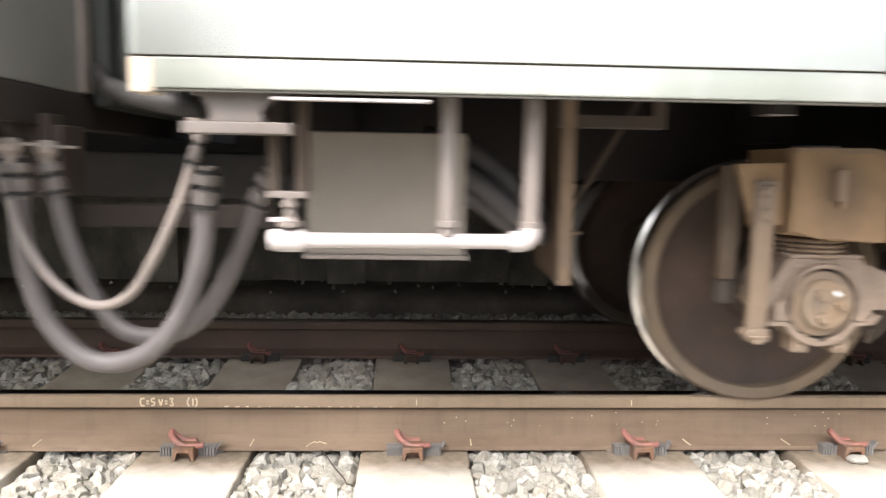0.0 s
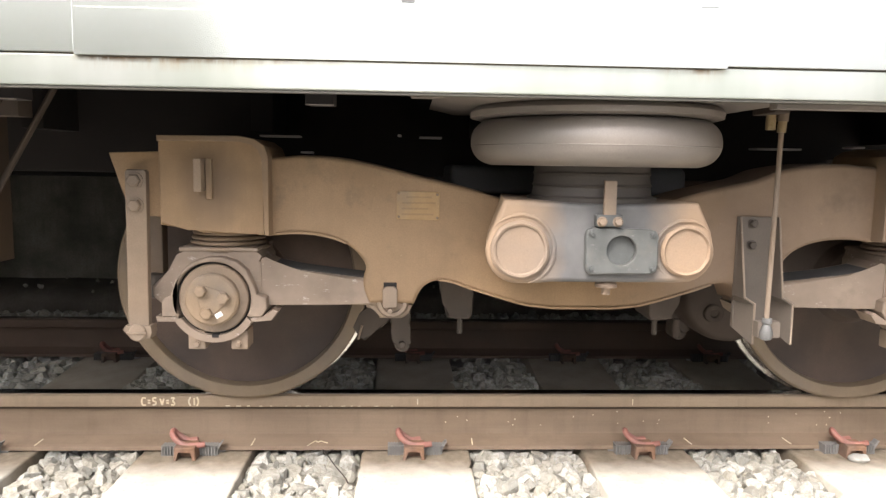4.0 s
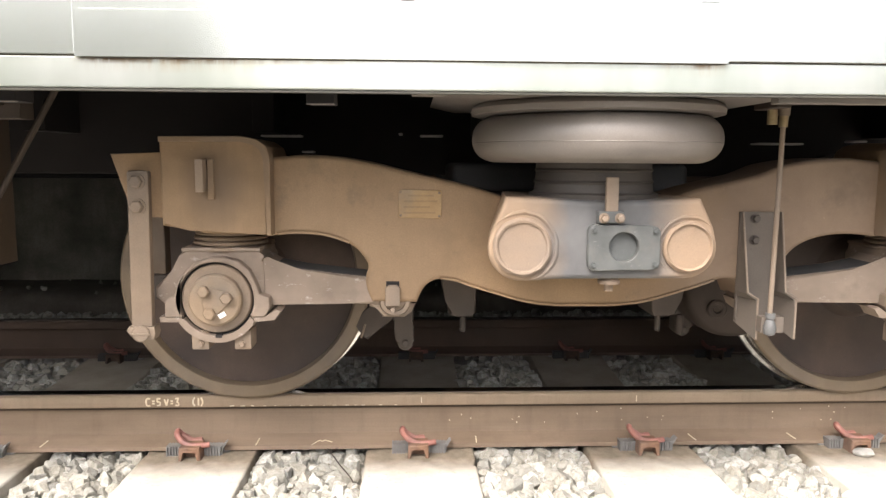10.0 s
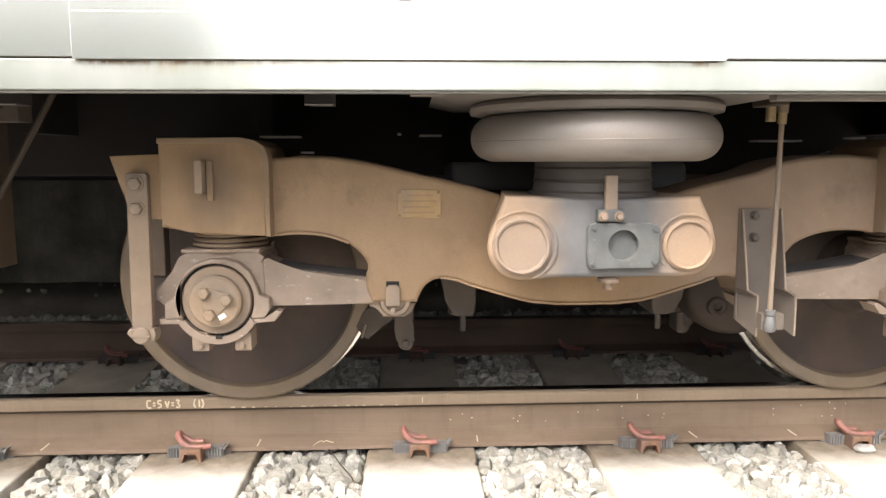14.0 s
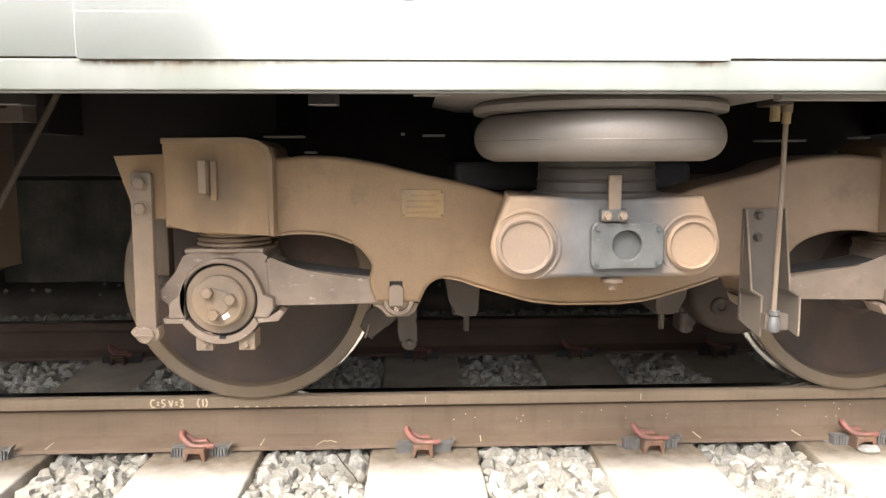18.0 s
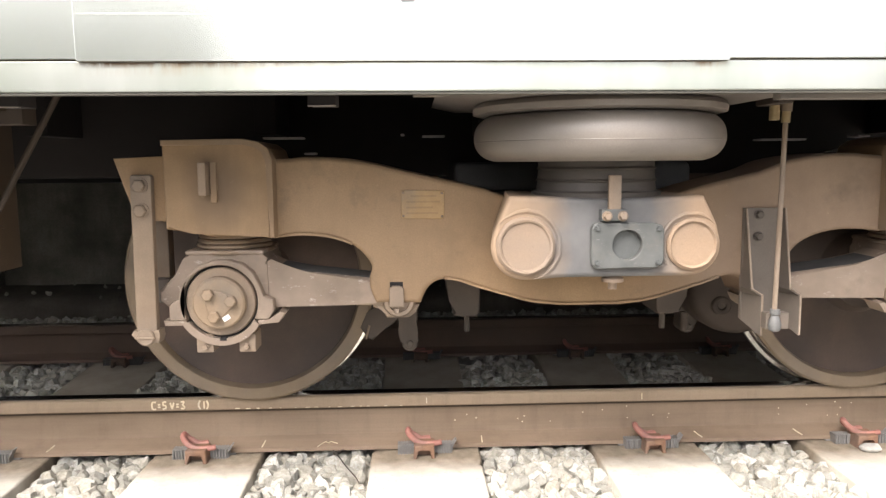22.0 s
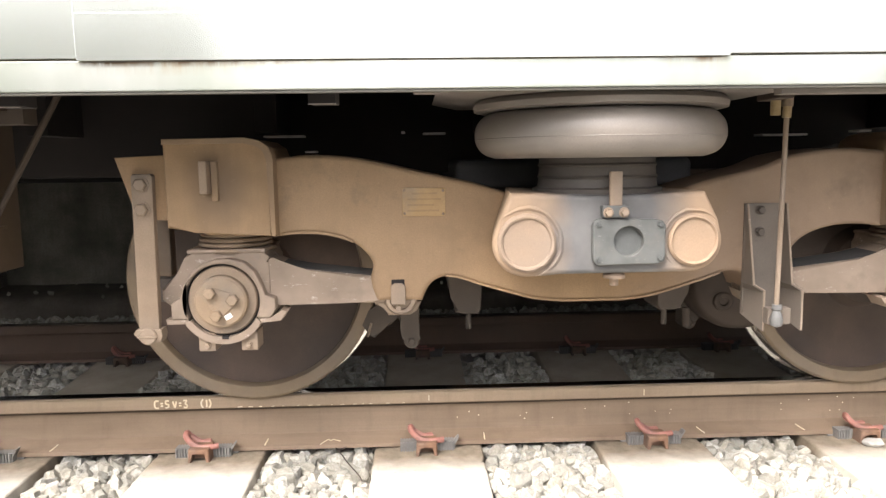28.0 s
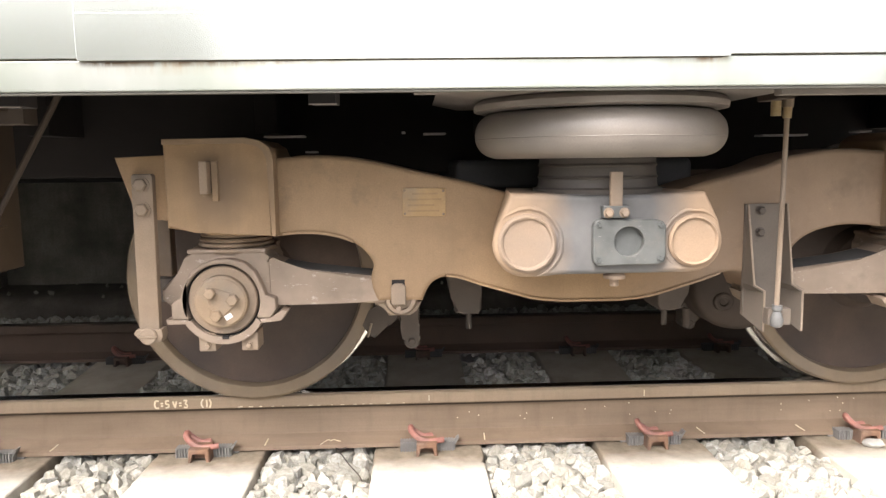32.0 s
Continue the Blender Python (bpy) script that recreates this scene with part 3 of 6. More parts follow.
def make_ballast_bed():
    rng = np.random.RandomState(11)
    fine, coarse = rock_shapes(24, True), rock_shapes(24, False)
    verts, faces, start = [], [], 0
    nearest = []

    def scatter(x0, x1, y0, y1, pitch, level, size, keep=1.0, shapes=coarse, top_layer=False):
        nonlocal start
        for x in np.arange(x0, x1, pitch):
            for y in np.arange(y0, y1, pitch):
                px, py = x + rng.uniform(-0.5, 0.5) * pitch, y + rng.uniform(-0.5, 0.5) * pitch
                r = size * rng.uniform(0.60, 1.30)
                top = level(px, py)
                if rng.uniform() > keep:
                    continue
                if in_sleeper(px, py, 0.178 + 0.6 * r):
                    continue
                if min(abs(py), abs(py - GAUGE_Y)) < 0.08 + r:
                    top = min(top, -0.19 - 0.3 * r)
                k = rng.randint(len(shapes))
                v, f = shapes[k]
                q = Euler(rng.uniform(0, 6.28, 3)).to_matrix()
                wide = r * rng.uniform((0.80, 0.75, 0.62), (1.32, 1.10, 0.95))
                at = (px, py, top - 0.45 * r + rng.uniform(-0.25, 0.25) * r)
                if top_layer and -0.41 < py and -1.22 < px < 1.45 and len(nearest) < 300:
                    nearest.append((k, at, q, wide))
                    continue
                w = (v * wide) @ np.array(q).T
                w += at
                verts.append(w)
                faces.append(f + start)
                start += len(v)

    def near(x, y):
        return -0.204 + 0.018 * noise.noise((x * 2.2, y * 2.2, 3.0)) - 0.5 * max(0.0, -0.55 - y)

    def inside(x, y):
        return -0.206 + 0.02 * noise.noise((x * 2.2, y * 2.2, 8.0))

    scatter(-2.3, 2.9, -1.05, 0.06, 0.032, lambda x, y: near(x, y) - 0.006, 0.025)
    scatter(-1.45, 1.9, -0.44, -0.05, 0.043, lambda x, y: near(x, y) + 0.011, 0.0275, 0.94, fine, True)
    scatter(-1.45, 1.9, -0.44, -0.05, 0.023, lambda x, y: near(x, y) - 0.003, 0.0125, 0.6)
    scatter(-1.45, 1.9, -1.0, -0.44, 0.050, lambda x, y: near(x, y) + 0.012, 0.032, 0.9)
    scatter(-2.5, 3.1, 0.06, 1.10, 0.036, inside, 0.026)
    scatter(-2.5, 3.1, 0.06, 1.10, 0.055, lambda x, y: inside(x, y) + 0.014, 0.029, 0.75)
    scatter(-3.2, 3.8, 1.17, 2.20, 0.050, lambda x, y: -0.195, 0.028)
    scatter(-3.2, 3.8, 1.85, 2.17, 0.050, lambda x, y: -0.188, 0.020, 0.6)
    scatter(-6.0, -2.3, -1.1, 1.75, 0.085, lambda x, y: near(x, y), 0.04)
    scatter(2.9, 6.4, -1.1, 1.75, 0.085, lambda x, y: near(x, y), 0.04)
    scatter(-3.0, 3.4, 2.20, 2.55, 0.11, lambda x, y: -0.048 + 0.05 * (y - 2.2), 0.016, 0.22)
    v, f = np.concatenate(verts), np.concatenate(faces)
    me = bpy.data.meshes.new("ballast")
    me.from_pydata(v.tolist(), [], f.tolist())
    me.materials.append(BALLAST)
    bed = tagged(new("ballast", me), "angular grey and beige crushed stones between sleepers", "ballast", kind="stuff")
    meshes = []
    for v, f in fine:
        me = bpy.data.meshes.new("stone")
        me.from_pydata(v.tolist(), [], f.tolist())
        me.materials.append(STONE)
        me.polygons.foreach_set("use_smooth", [True] * len(me.polygons))
        me.set_sharp_from_angle(angle=radians(16))
        meshes.append(me)
    for k, at, q, wide in nearest:
        ob = new("stone", meshes[k])
        ob.parent = bed
        ob.matrix_basis = Matrix.LocRotScale(at, q, wide)


def rail_outline(y):
    h = [(0.012, 0.0), (0.027, -0.003), (0.0335, -0.012), (0.034, -0.038), (0.031, -0.041), (0.010, -0.0455), (0.0075, -0.058), (0.008, -0.080),
         (0.0085, -0.115), (0.013, -0.138), (0.03, -0.148), (0.071, -0.160), (0.0725, -0.172)]
    return [(y + a, b) for a, b in h] + [(y - a, b) for a, b in h[::-1]]


def make_rail(y, label, steel):
    root = thing("rail", (0, y, 0), label, "rail", "running rails")
    bm = bmesh.new()
    o = rail_outline(y)
    xs = (-26.0, -3.0, 3.4, 26.0)
    rings = [[bm.verts.new((x, b, z)) for b, z in o] for x in xs]
    for a, b in zip(rings, rings[1:]):
        for i in range(len(o)):
            j = (i + 1) % len(o)
            bm.faces.new((a[i], b[i], b[j], a[j]))
    bm.faces.new(rings[0])
    bm.faces.new(rings[-1][::-1])
    part("rail_body", bm, steel, root, smooth=40)
    part("running_surface", a_box((-26, y - 0.016, -0.002), (26, y + 0.028, 0.0012), 0.0), RAIL_TOP, root, "worn smooth running surface")
    return root


def stroke(a, b, width, y, parent, name="paint_mark", mat=None):
    """A flat painted stroke from a to b on an upright face."""
    (x0, z0), (x1, z1) = a, b
    d = Vector((x1 - x0, z1 - z0)).normalized() * width / 2
    bm = bmesh.new()
    prism(bm, [(x0 - d.y, z0 + d.x), (x1 - d.y, z1 + d.x), (x1 + d.y, z1 - d.x), (x0 + d.y, z0 - d.x)], y - 0.0006, y + 0.002)
    return part(name, bm, mat or CHALK, parent)


def make_sleeper(x):
    root = thing("sleeper", (x, 0, -0.178), "pale concrete sleeper browned by dirt and painted shade beside the rails", "sleeper", "concrete sleepers")
    bm = bmesh.new()
    o = [(-0.178, -0.007), (-0.175, -0.002), (-0.170, 0.0), (-0.085, 0.0), (0.0, 0.0), (0.085, 0.0), (0.170, 0.0), (0.175, -0.002), (0.178, -0.007), (0.20, -0.2), (-0.20, -0.2)]
    ys = [-0.62, -0.615, -0.60] + [-0.58 + 0.025 * k for k in range(22)] + [0.05, 0.2, 0.4, 0.75, 1.1, 1.4, 1.73, 1.75]
    rings = []
    for y in ys:
        sag = 0.018 if 0.3 < y < 0.8 else 0.02 if y < -0.618 or y > 1.74 else 0.004 if y < -0.612 else 0.0
        ring = []
        for a, b in o:
            chip = max(0.0, noise.noise((x * 7 + a * 9, y * 31, 2.0)) - 0.18) * 0.016 if 0.16 < abs(a) < 0.19 else 0.0
            low = 0.0012 * noise.noise((x + a * 6, y * 6, 5.0)) if b > -0.1 else 0.0
            ring.append(bm.verts.new((x + a - math.copysign(chip, a), y, -0.178 + b + low - chip - (sag if b > -0.1 else 0))))
        rings.append(ring)
    for a, b in zip(rings, rings[1:]):
        for i in range(len(o)):
            j = (i + 1) % len(o)
            bm.faces.new((a[i], b[i], b[j], a[j]))
    bm.faces.new(rings[0])
    bm.faces.new(rings[-1][::-1])
    part("concrete_block", bm, CONCRETE, root, smooth=50)
    for y in (0, GAUGE_Y):
        part("rail_pad", a_box((x - 0.09, y - 0.075, -0.180), (x + 0.09, y + 0.075, -0.1722), 0.0), PAD, root, "dark rubber rail pad")
    return root


def make_fastening(x, y, side):
    """A spring clip in its cast shoulder on one side of a rail; side -1 is towards the camera."""
    e = Vector((x, y, -0.176))
    # The far rail's fastenings take the copies coloured for the train's shade.
    clean = y < 0.5
    root = thing("rail_clip", e, "salmon-red spring clip in a rusty cast shoulder beside the rail" if clean else "salmon-red spring clip in a rusty shoulder, both coloured dark for the shade", "rail clip", "rail clips")

    def w(px, d, z):
        return e + Vector((px, side * d, z))

    bm = bmesh.new()
    pts = [(-0.020, 0.066, 0.030), (0.004, 0.064, 0.036), (0.020, 0.066, 0.038), (-0.008, 0.070, 0.038), (-0.040, 0.071, 0.058), (-0.050, 0.080, 0.074), (-0.050, 0.094, 0.068),
           (-0.036, 0.104, 0.052), (-0.014, 0.112, 0.040), (0.012, 0.116, 0.037), (0.042, 0.112, 0.038), (0.057, 0.109, 0.039)]
    tube(bm, curve([w(*q) for q in pts], 4), 0.0094, 10)
    part("spring_clip", bm, CLIP if clean else CLIP_SHADED, root, "salmon-red painted bent steel bar" if clean else "bent steel bar in shade-darkened salmon red")
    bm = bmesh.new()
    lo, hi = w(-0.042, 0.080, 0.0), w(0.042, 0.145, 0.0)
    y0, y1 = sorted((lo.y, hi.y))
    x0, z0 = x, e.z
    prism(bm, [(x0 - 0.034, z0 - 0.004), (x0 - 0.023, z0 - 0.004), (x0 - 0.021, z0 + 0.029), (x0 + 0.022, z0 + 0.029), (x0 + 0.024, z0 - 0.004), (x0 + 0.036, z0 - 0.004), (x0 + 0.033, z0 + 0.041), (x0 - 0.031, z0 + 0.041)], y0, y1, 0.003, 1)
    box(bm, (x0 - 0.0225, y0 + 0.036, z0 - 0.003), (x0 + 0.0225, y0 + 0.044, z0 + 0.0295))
    part("shoulder", bm, CAST_RUST if clean else CAST_SHADED, root, "rusty cast iron shoulder")
    bm = bmesh.new()
    y0, y1 = sorted((w(0, 0.072, 0).y, w(0, 0.098, 0).y))
    teeth = []
    for i in range(10):
        q = x0 + (-0.084 + i * 0.0092 if i < 5 else 0.046 + (i - 5) * 0.0092)
        teeth += [(q, 0.0), (q, 0.007), (q + 0.0044, 0.007), (q + 0.0044, 0.0)]
    edge = [(x0 - 0.085, y0)] + [(q, y0 - d) for q, d in teeth] + [(x0 + 0.093, y0), (x0 + 0.093, y1)] + [(q, y1 + d) for q, d in teeth[::-1]] + [(x0 - 0.085, y1)]
    low, high = ([bm.verts.new((a, b, z)) for a, b in edge] for z in (z0 - 0.003, z0 + 0.029))
    bm.faces.new(high)
    for k in range(len(edge)):
        bm.faces.new((low[k - 1], low[k], high[k], high[k - 1]))
    prism(bm, [(x0 + 0.088, z0 + 0.006), (x0 + 0.108, z0 + 0.040), (x0 + 0.103, z0 + 0.040), (x0 + 0.090, z0 + 0.024)], y0, y1)
    part("insulator", bm, PAD if clean else PAD_SHADED, root, "ribbed grey nylon insulator")
    return root


make_ground()
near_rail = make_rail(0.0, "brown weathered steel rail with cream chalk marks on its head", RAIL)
far_rail = make_rail(GAUGE_Y, "red-brown rusty steel rail, coloured darker for the shade of the train", RED_RUST_SHADED)
for sx in SLEEPERS:
    make_sleeper(sx)
    for ry in (0, GAUGE_Y):
        for side in (-1, 1):
            make_fastening(CLIPS.get(sx, sx + 0.01), ry, side)
make_ballast_bed()


# ---- platform behind the train ----
def make_platform():
    root = thing("platform", (0, 2.6, -0.3), "concrete platform with a near-black overhanging edge beyond the far rail", "platform", kind="structure")
    part("platform_wall", a_box((-30, 2.60, -0.5), (30, 2.85, 0.66), 0.0), SOOTY_WALL, root)
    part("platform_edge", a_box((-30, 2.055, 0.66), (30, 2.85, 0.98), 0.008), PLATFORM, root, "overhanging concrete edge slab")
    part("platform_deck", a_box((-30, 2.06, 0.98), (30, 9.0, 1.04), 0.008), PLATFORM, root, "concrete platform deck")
    bm = bmesh.new()
    edge = [(2.19, -0.40), (2.20, -0.13), (2.26, -0.070), (2.40, -0.052), (2.60, -0.045), (2.60, -0.40)]
    rows = [[bm.verts.new((x, y + (0.014 * noise.noise((x * 4, 1.0, z * 9)) if 2.195 < y < 2.5 else 0), z + (0.012 * noise.noise((x * 5, y * 5, 4.0)) if -0.2 < z else 0))) for y, z in edge] for x in [-30, -12, *[-6 + 0.15 * k for k in range(85)], 12, 30]]
    for a, b in zip(rows, rows[1:]):
        for k in range(len(edge) - 1):
            bm.faces.new((a[k], b[k], b[k + 1], a[k + 1]))
    part("bank", bm, BANK, root, "low sooty bank at the foot of the platform", smooth=60)
    for i in range(-6, 9):
        x = 1.25 * i - 0.55
        part("pier", a_box((x, 2.50, -0.15), (x + 0.26, 2.62, 0.655), 0.006), SOOTY_WALL, root, "shallow concrete pier under the edge slab")
    return root


make_platform()


# ---- the bogie ----
def mirrored(u, flip):
    return REST_X + (u - REST_X) * (-1 if flip else 1)


def smooth_line(points, steps):
    return [(q.x, q.z) for q in curve([(x, 0, z) for x, z in points], steps)]


def side_frame_outline():
    top = [(-1.16, 0.772), (-0.88, 0.779), (-0.797, 0.786), (-0.707, 0.782), (-0.616, 0.767), (-0.525, 0.745), (-0.418, 0.72), (-0.325, 0.698), (-0.24, 0.672), (-0.13, 0.652)]
    arch = [(-0.885, 0.566), (-0.83, 0.573), (-0.765, 0.571), (-0.706, 0.558), (-0.665, 0.538), (-0.638, 0.511), (-0.624, 0.483), (-0.631, 0.454), (-0.628, 0.42), (-0.614, 0.383)]
    belly = [(-0.491, 0.381), (-0.475, 0.416), (-0.456, 0.436), (-0.426, 0.447), (-0.384, 0.441), (-0.335, 0.424), (-0.245, 0.397), (-0.182, 0.380), (-0.102, 0.371)]
    top = smooth_line(top, 3)
    low = [(-1.16, 0.59)] + smooth_line(arch, 3) + smooth_line(belly, 3)
    left = low[::-1] + top
    left = [(0.505 + u, z) for u, z in left]
    return left + [(2 * (0.461 + 0.024 * min(1.0, max(0.0, (x + 0.10) / 0.11))) - x, z) for x, z in left[::-1]]


bogie = thing("bogie", (REST_X, MID, 0), "two-axle steel bogie coated in tan brake dust under the carriage", "bogie")


def far(y):
    return 2 * MID - y


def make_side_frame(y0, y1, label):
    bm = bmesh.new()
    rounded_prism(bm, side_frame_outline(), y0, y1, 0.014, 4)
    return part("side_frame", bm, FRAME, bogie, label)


def strip(points, width):
    """A band of that width on the upper side of a line of points."""
    p = [Vector(q) for q in points]
    inner = []
    for k, q in enumerate(p):
        way = (p[min(k + 1, len(p) - 1)] - p[max(k - 1, 0)]).normalized()
        inner.append(q + width * Vector((-way.y, way.x)))
    return [tuple(q) for q in p] + [tuple(q) for q in inner[::-1]]


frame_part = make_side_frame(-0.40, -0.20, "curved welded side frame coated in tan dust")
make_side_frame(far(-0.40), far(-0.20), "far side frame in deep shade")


def make_frame_lips():
    o = side_frame_outline()
    belly = [q for q in o if 0.07 < q[0] < 0.86 and q[1] < 0.46]
    belly.sort()
    arch = [q for q in o if -0.37 < q[0] < -0.17 and 0.53 < q[1] < 0.58]
    arch.sort(key=lambda q: (q[0], -q[1]))
    for pts in (belly, arch):
        bm = bmesh.new()
        prism(bm, strip(pts, 0.006), -0.4035, -0.39, 0.0015, 2)
        part("frame_lip", bm, FRAME, frame_part, "welded lip along the lower edge")


make_frame_lips()


def make_wheelset(ax):
    c = Vector((ax, MID, R_WHEEL))
    bm = bmesh.new()
    lathe(bm, [(0, -0.41), (0.06, -0.41), (0.06, -0.1), (0.075, -0.06), (0.075, 0.1), (0.07, 0.12), (0.07, GAUGE_Y - 0.12), (0.075, GAUGE_Y - 0.1), (0.075, GAUGE_Y + 0.06), (0.06, GAUGE_Y + 0.1), (0.06, GAUGE_Y + 0.41), (0, GAUGE_Y + 0.41)], (c.x, 0, c.z), "y", 32)
    axle = part("wheelset", bm, BROWN, bogie, "turned steel axle with its two wheels", at=c)
    for y, s in ((0.0, 1), (GAUGE_Y, -1)):
        def q(r, d):
            return (r, y + s * d)
        rim = [q(0.349, -0.030), q(0.353, -0.052), q(0.357, -0.057), q(0.390, -0.057), q(0.3975, -0.051), q(0.3985, -0.040), q(0.3945, -0.036), q(0.3945, -0.02)]
        tread = [q(0.3945, -0.02), q(0.3955, 0.022), q(0.397, 0.0265), q(0.400, 0.0290), q(0.411, 0.0330), q(0.4135, 0.037), q(0.413, 0.046), q(0.406, 0.058), q(0.395, 0.066), q(0.350, 0.068), q(0.345, 0.05)]
        web = [q(0.115, -0.072), q(0.122, -0.066), q(0.14, -0.035), q(0.20, -0.018), q(0.29, -0.016), q(0.33, -0.022), q(0.349, -0.030)]
        back = [q(0.345, 0.05), q(0.30, 0.02), q(0.2, 0.018), q(0.14, 0.05), q(0.12, 0.085), q(0.07, 0.085)]
        bm = bmesh.new()
        lathe(bm, [q(0.07, -0.072), *web], (c.x, 0, c.z), "y", 96)
        lathe(bm, back, (c.x, 0, c.z), "y", 96)
        wheel = part("wheel", bm, WEB, axle, "dark rusty dished wheel web")
        bm = bmesh.new()
        lathe(bm, rim, (c.x, 0, c.z), "y", 128)
        part("wheel_rim", bm, RIM, axle, "dusty machined rim face")
        bm = bmesh.new()
        lathe(bm, tread, (c.x, 0, c.z), "y", 128)
        part("wheel_tread", bm, STEEL, axle, "bright worn tread and flange")
    # the end cap turns with the axle
    bm = bmesh.new()
    lathe(bm, [(0.094, -0.30), (0.0945, -0.404), (0.091, -0.409), (0.074, -0.4105), (0.066, -0.4105)], (c.x, 0, c.z), "y", 64)
    part("bearing_ring", bm, TAN_GREY, axle, "dusty ring round the axle end")
    bm = bmesh.new()
    lathe(bm, [(0.0722, -0.409), (0.0718, -0.414), (0.0705, -0.428), (0.065, -0.433), (0.045, -0.4335), (0, -0.4335)], (c.x, 0, c.z), "y", 64)
    part("end_cap", bm, CAP, axle, "round pale axle end cap")
    bm = bmesh.new()
    tri = []
    for k in range(3):
        for d in (-20, 20):
            a = radians(133 + 120 * k + d)
            tri.append((c.x + 0.043 * math.cos(a), c.z + 0.043 * math.sin(a)))
    prism(bm, tri, -0.437, -0.431, 0.0015, 1)
    part("lock_plate", bm, CAP, axle, "three-cornered lock plate")
    for k in range(3):
        a = radians(133 + 120 * k)
        part("cap_bolt", bolt((c.x + 0.036 * math.cos(a), -0.437, c.z + 0.036 * math.sin(a)), 0.0165, 0.014, False), CAP, axle)
    bm = bmesh.new()
    m = Matrix.Rotation(radians(-30), 4, "Y")
    box(bm, (c.x + 0.010, -0.4352, c.z - 0.046), (c.x + 0.030, -0.433, c.z - 0.033), 0.0, 1, m)
    part("paint_mark", bm, WHITE_MARK, axle, "small white paint mark")
    return axle


wheelsets = [make_wheelset(ax) for ax in AXLES]


def make_axlebox(flip):
    ax = AXLES[1] if flip else AXLES[0]

    def X(x):
        return ax + (x - AXLES[0]) * (-1 if flip else 1)

    def O(o):
        return [(X(x), z) for x, z in o]

    def bx(x0, x1, y0, y1, z0, z1, bev=0.004):
        a, b = sorted((X(x0), X(x1)))
        return a_box((a, y0, z0), (b, y1, z1), bev)

    cz = R_WHEEL
    bm = bmesh.new()
    prism(bm, O([(-0.618, 0.530), (-0.415, 0.533), (-0.411, 0.508), (-0.404, 0.497), (-0.404, 0.376), (-0.404, 0.345), (-0.64, 0.345), (-0.70, 0.395), (-0.70, 0.425), (-0.655, 0.468), (-0.625, 0.508)]), -0.388, -0.18, 0.008, 2)
    housing = part("axlebox", bm, SCRAPED, bogie, "cast axlebox housing with scraped dusty paint")
    # arched front of the housing over the round opening
    outer = [(-0.624, 0.346), (-0.668, 0.346), (-0.667, 0.387), (-0.658, 0.398), (-0.641, 0.407), (-0.634, 0.434), (-0.613, 0.471), (-0.583, 0.496), (-0.545, 0.509), (-0.504, 0.510),
             (-0.466, 0.499), (-0.439, 0.475), (-0.421, 0.437), (-0.412, 0.410), (-0.387, 0.400), (-0.385, 0.370), (-0.401, 0.346), (-0.434, 0.346)]
    arch = [(-0.53 + 0.1015 * math.cos(radians(a)), cz + 0.1015 * math.sin(radians(a))) for a in range(-26, 207, 8)]
    bm = bmesh.new()
    rounded_prism(bm, O(outer + arch), -0.418, -0.33, 0.005, 3)
    part("housing_front", bm, SCRAPED, housing, "arched front of the housing with scraped paint")
    bm = bmesh.new()
    lo_out = [(-0.53 + 0.121 * math.cos(radians(a)), cz + 0.121 * math.sin(radians(a))) for a in range(-152, -27, 6)]
    lo_in = [(-0.53 + 0.1015 * math.cos(radians(a)), cz + 0.1015 * math.sin(radians(a))) for a in range(-28, -153, -6)]
    prism(bm, O(lo_out + lo_in), -0.413, -0.33, 0.003, 2)
    part("housing_strap", bm, SCRAPED, housing, "thin steel strap under the housing")
    bm = bmesh.new()
    prism(bm, O([(-0.685, 0.3455), (-0.622, 0.3455), (-0.628, 0.331), (-0.682, 0.331)]), -0.412, -0.34, 0.002, 2)
    part("strap_tab", bm, SCRAPED, housing)
    bm = bmesh.new()
    prism(bm, O([(-0.434, 0.3455), (-0.398, 0.3455), (-0.371, 0.367), (-0.356, 0.362), (-0.374, 0.336), (-0.428, 0.331)]), -0.412, -0.34, 0.002, 2)
    part("strap_tab", bm, SCRAPED, housing)
    # Flat black disc puts the shade of the gap round the cap.
    bm = bmesh.new()
    lathe(bm, [(0.1013, -0.392), (0.0, -0.392)], (X(-0.53), 0, cz), "y", 48)
    part("gap_disc", bm, NEAR_BLACK, housing, "black disc that darkens the gap round the axle end")
    part("foot", bx(-0.603, -0.556, -0.402, -0.33, 0.252, 0.306), TAN_GREY, housing)
    part("foot", bx(-0.487, -0.441, -0.402, -0.33, 0.252, 0.306), TAN_GREY, housing)
    part("foot_bolt", bolt((X(-0.578), -0.402, 0.268), 0.008, 0.006), TAN_GREY, housing)
    part("foot_bolt", bolt((X(-0.465), -0.402, 0.268), 0.008, 0.006), TAN_GREY, housing)
    part("drain_notch", bx(-0.535, -0.517, -0.4145, -0.40, 0.288, 0.297, 0.001), DARK, housing)
    # rubber spring above, in discs
    bm = bmesh.new()
    for i, (r, z) in enumerate(((0.112, 0.522), (0.103, 0.536), (0.100, 0.550), (0.097, 0.564))):
        lathe(bm, [(0, z), (r, z), (r + 0.003, z + 0.004), (r, z + 0.009), (r - 0.008, z + 0.012), (0, z + 0.012)], (X(-0.515), -0.285, 0), "z", 40)
    part("rubber_spring", bm, TAN_GREY, bogie, "stacked rubber and steel disc spring")
    part("spring_seat", bx(-0.626, -0.412, -0.394, -0.17, 0.522, 0.534, 0.005), SCRAPED, housing)
    # arm to the pivot in the frame
    bm = bmesh.new()
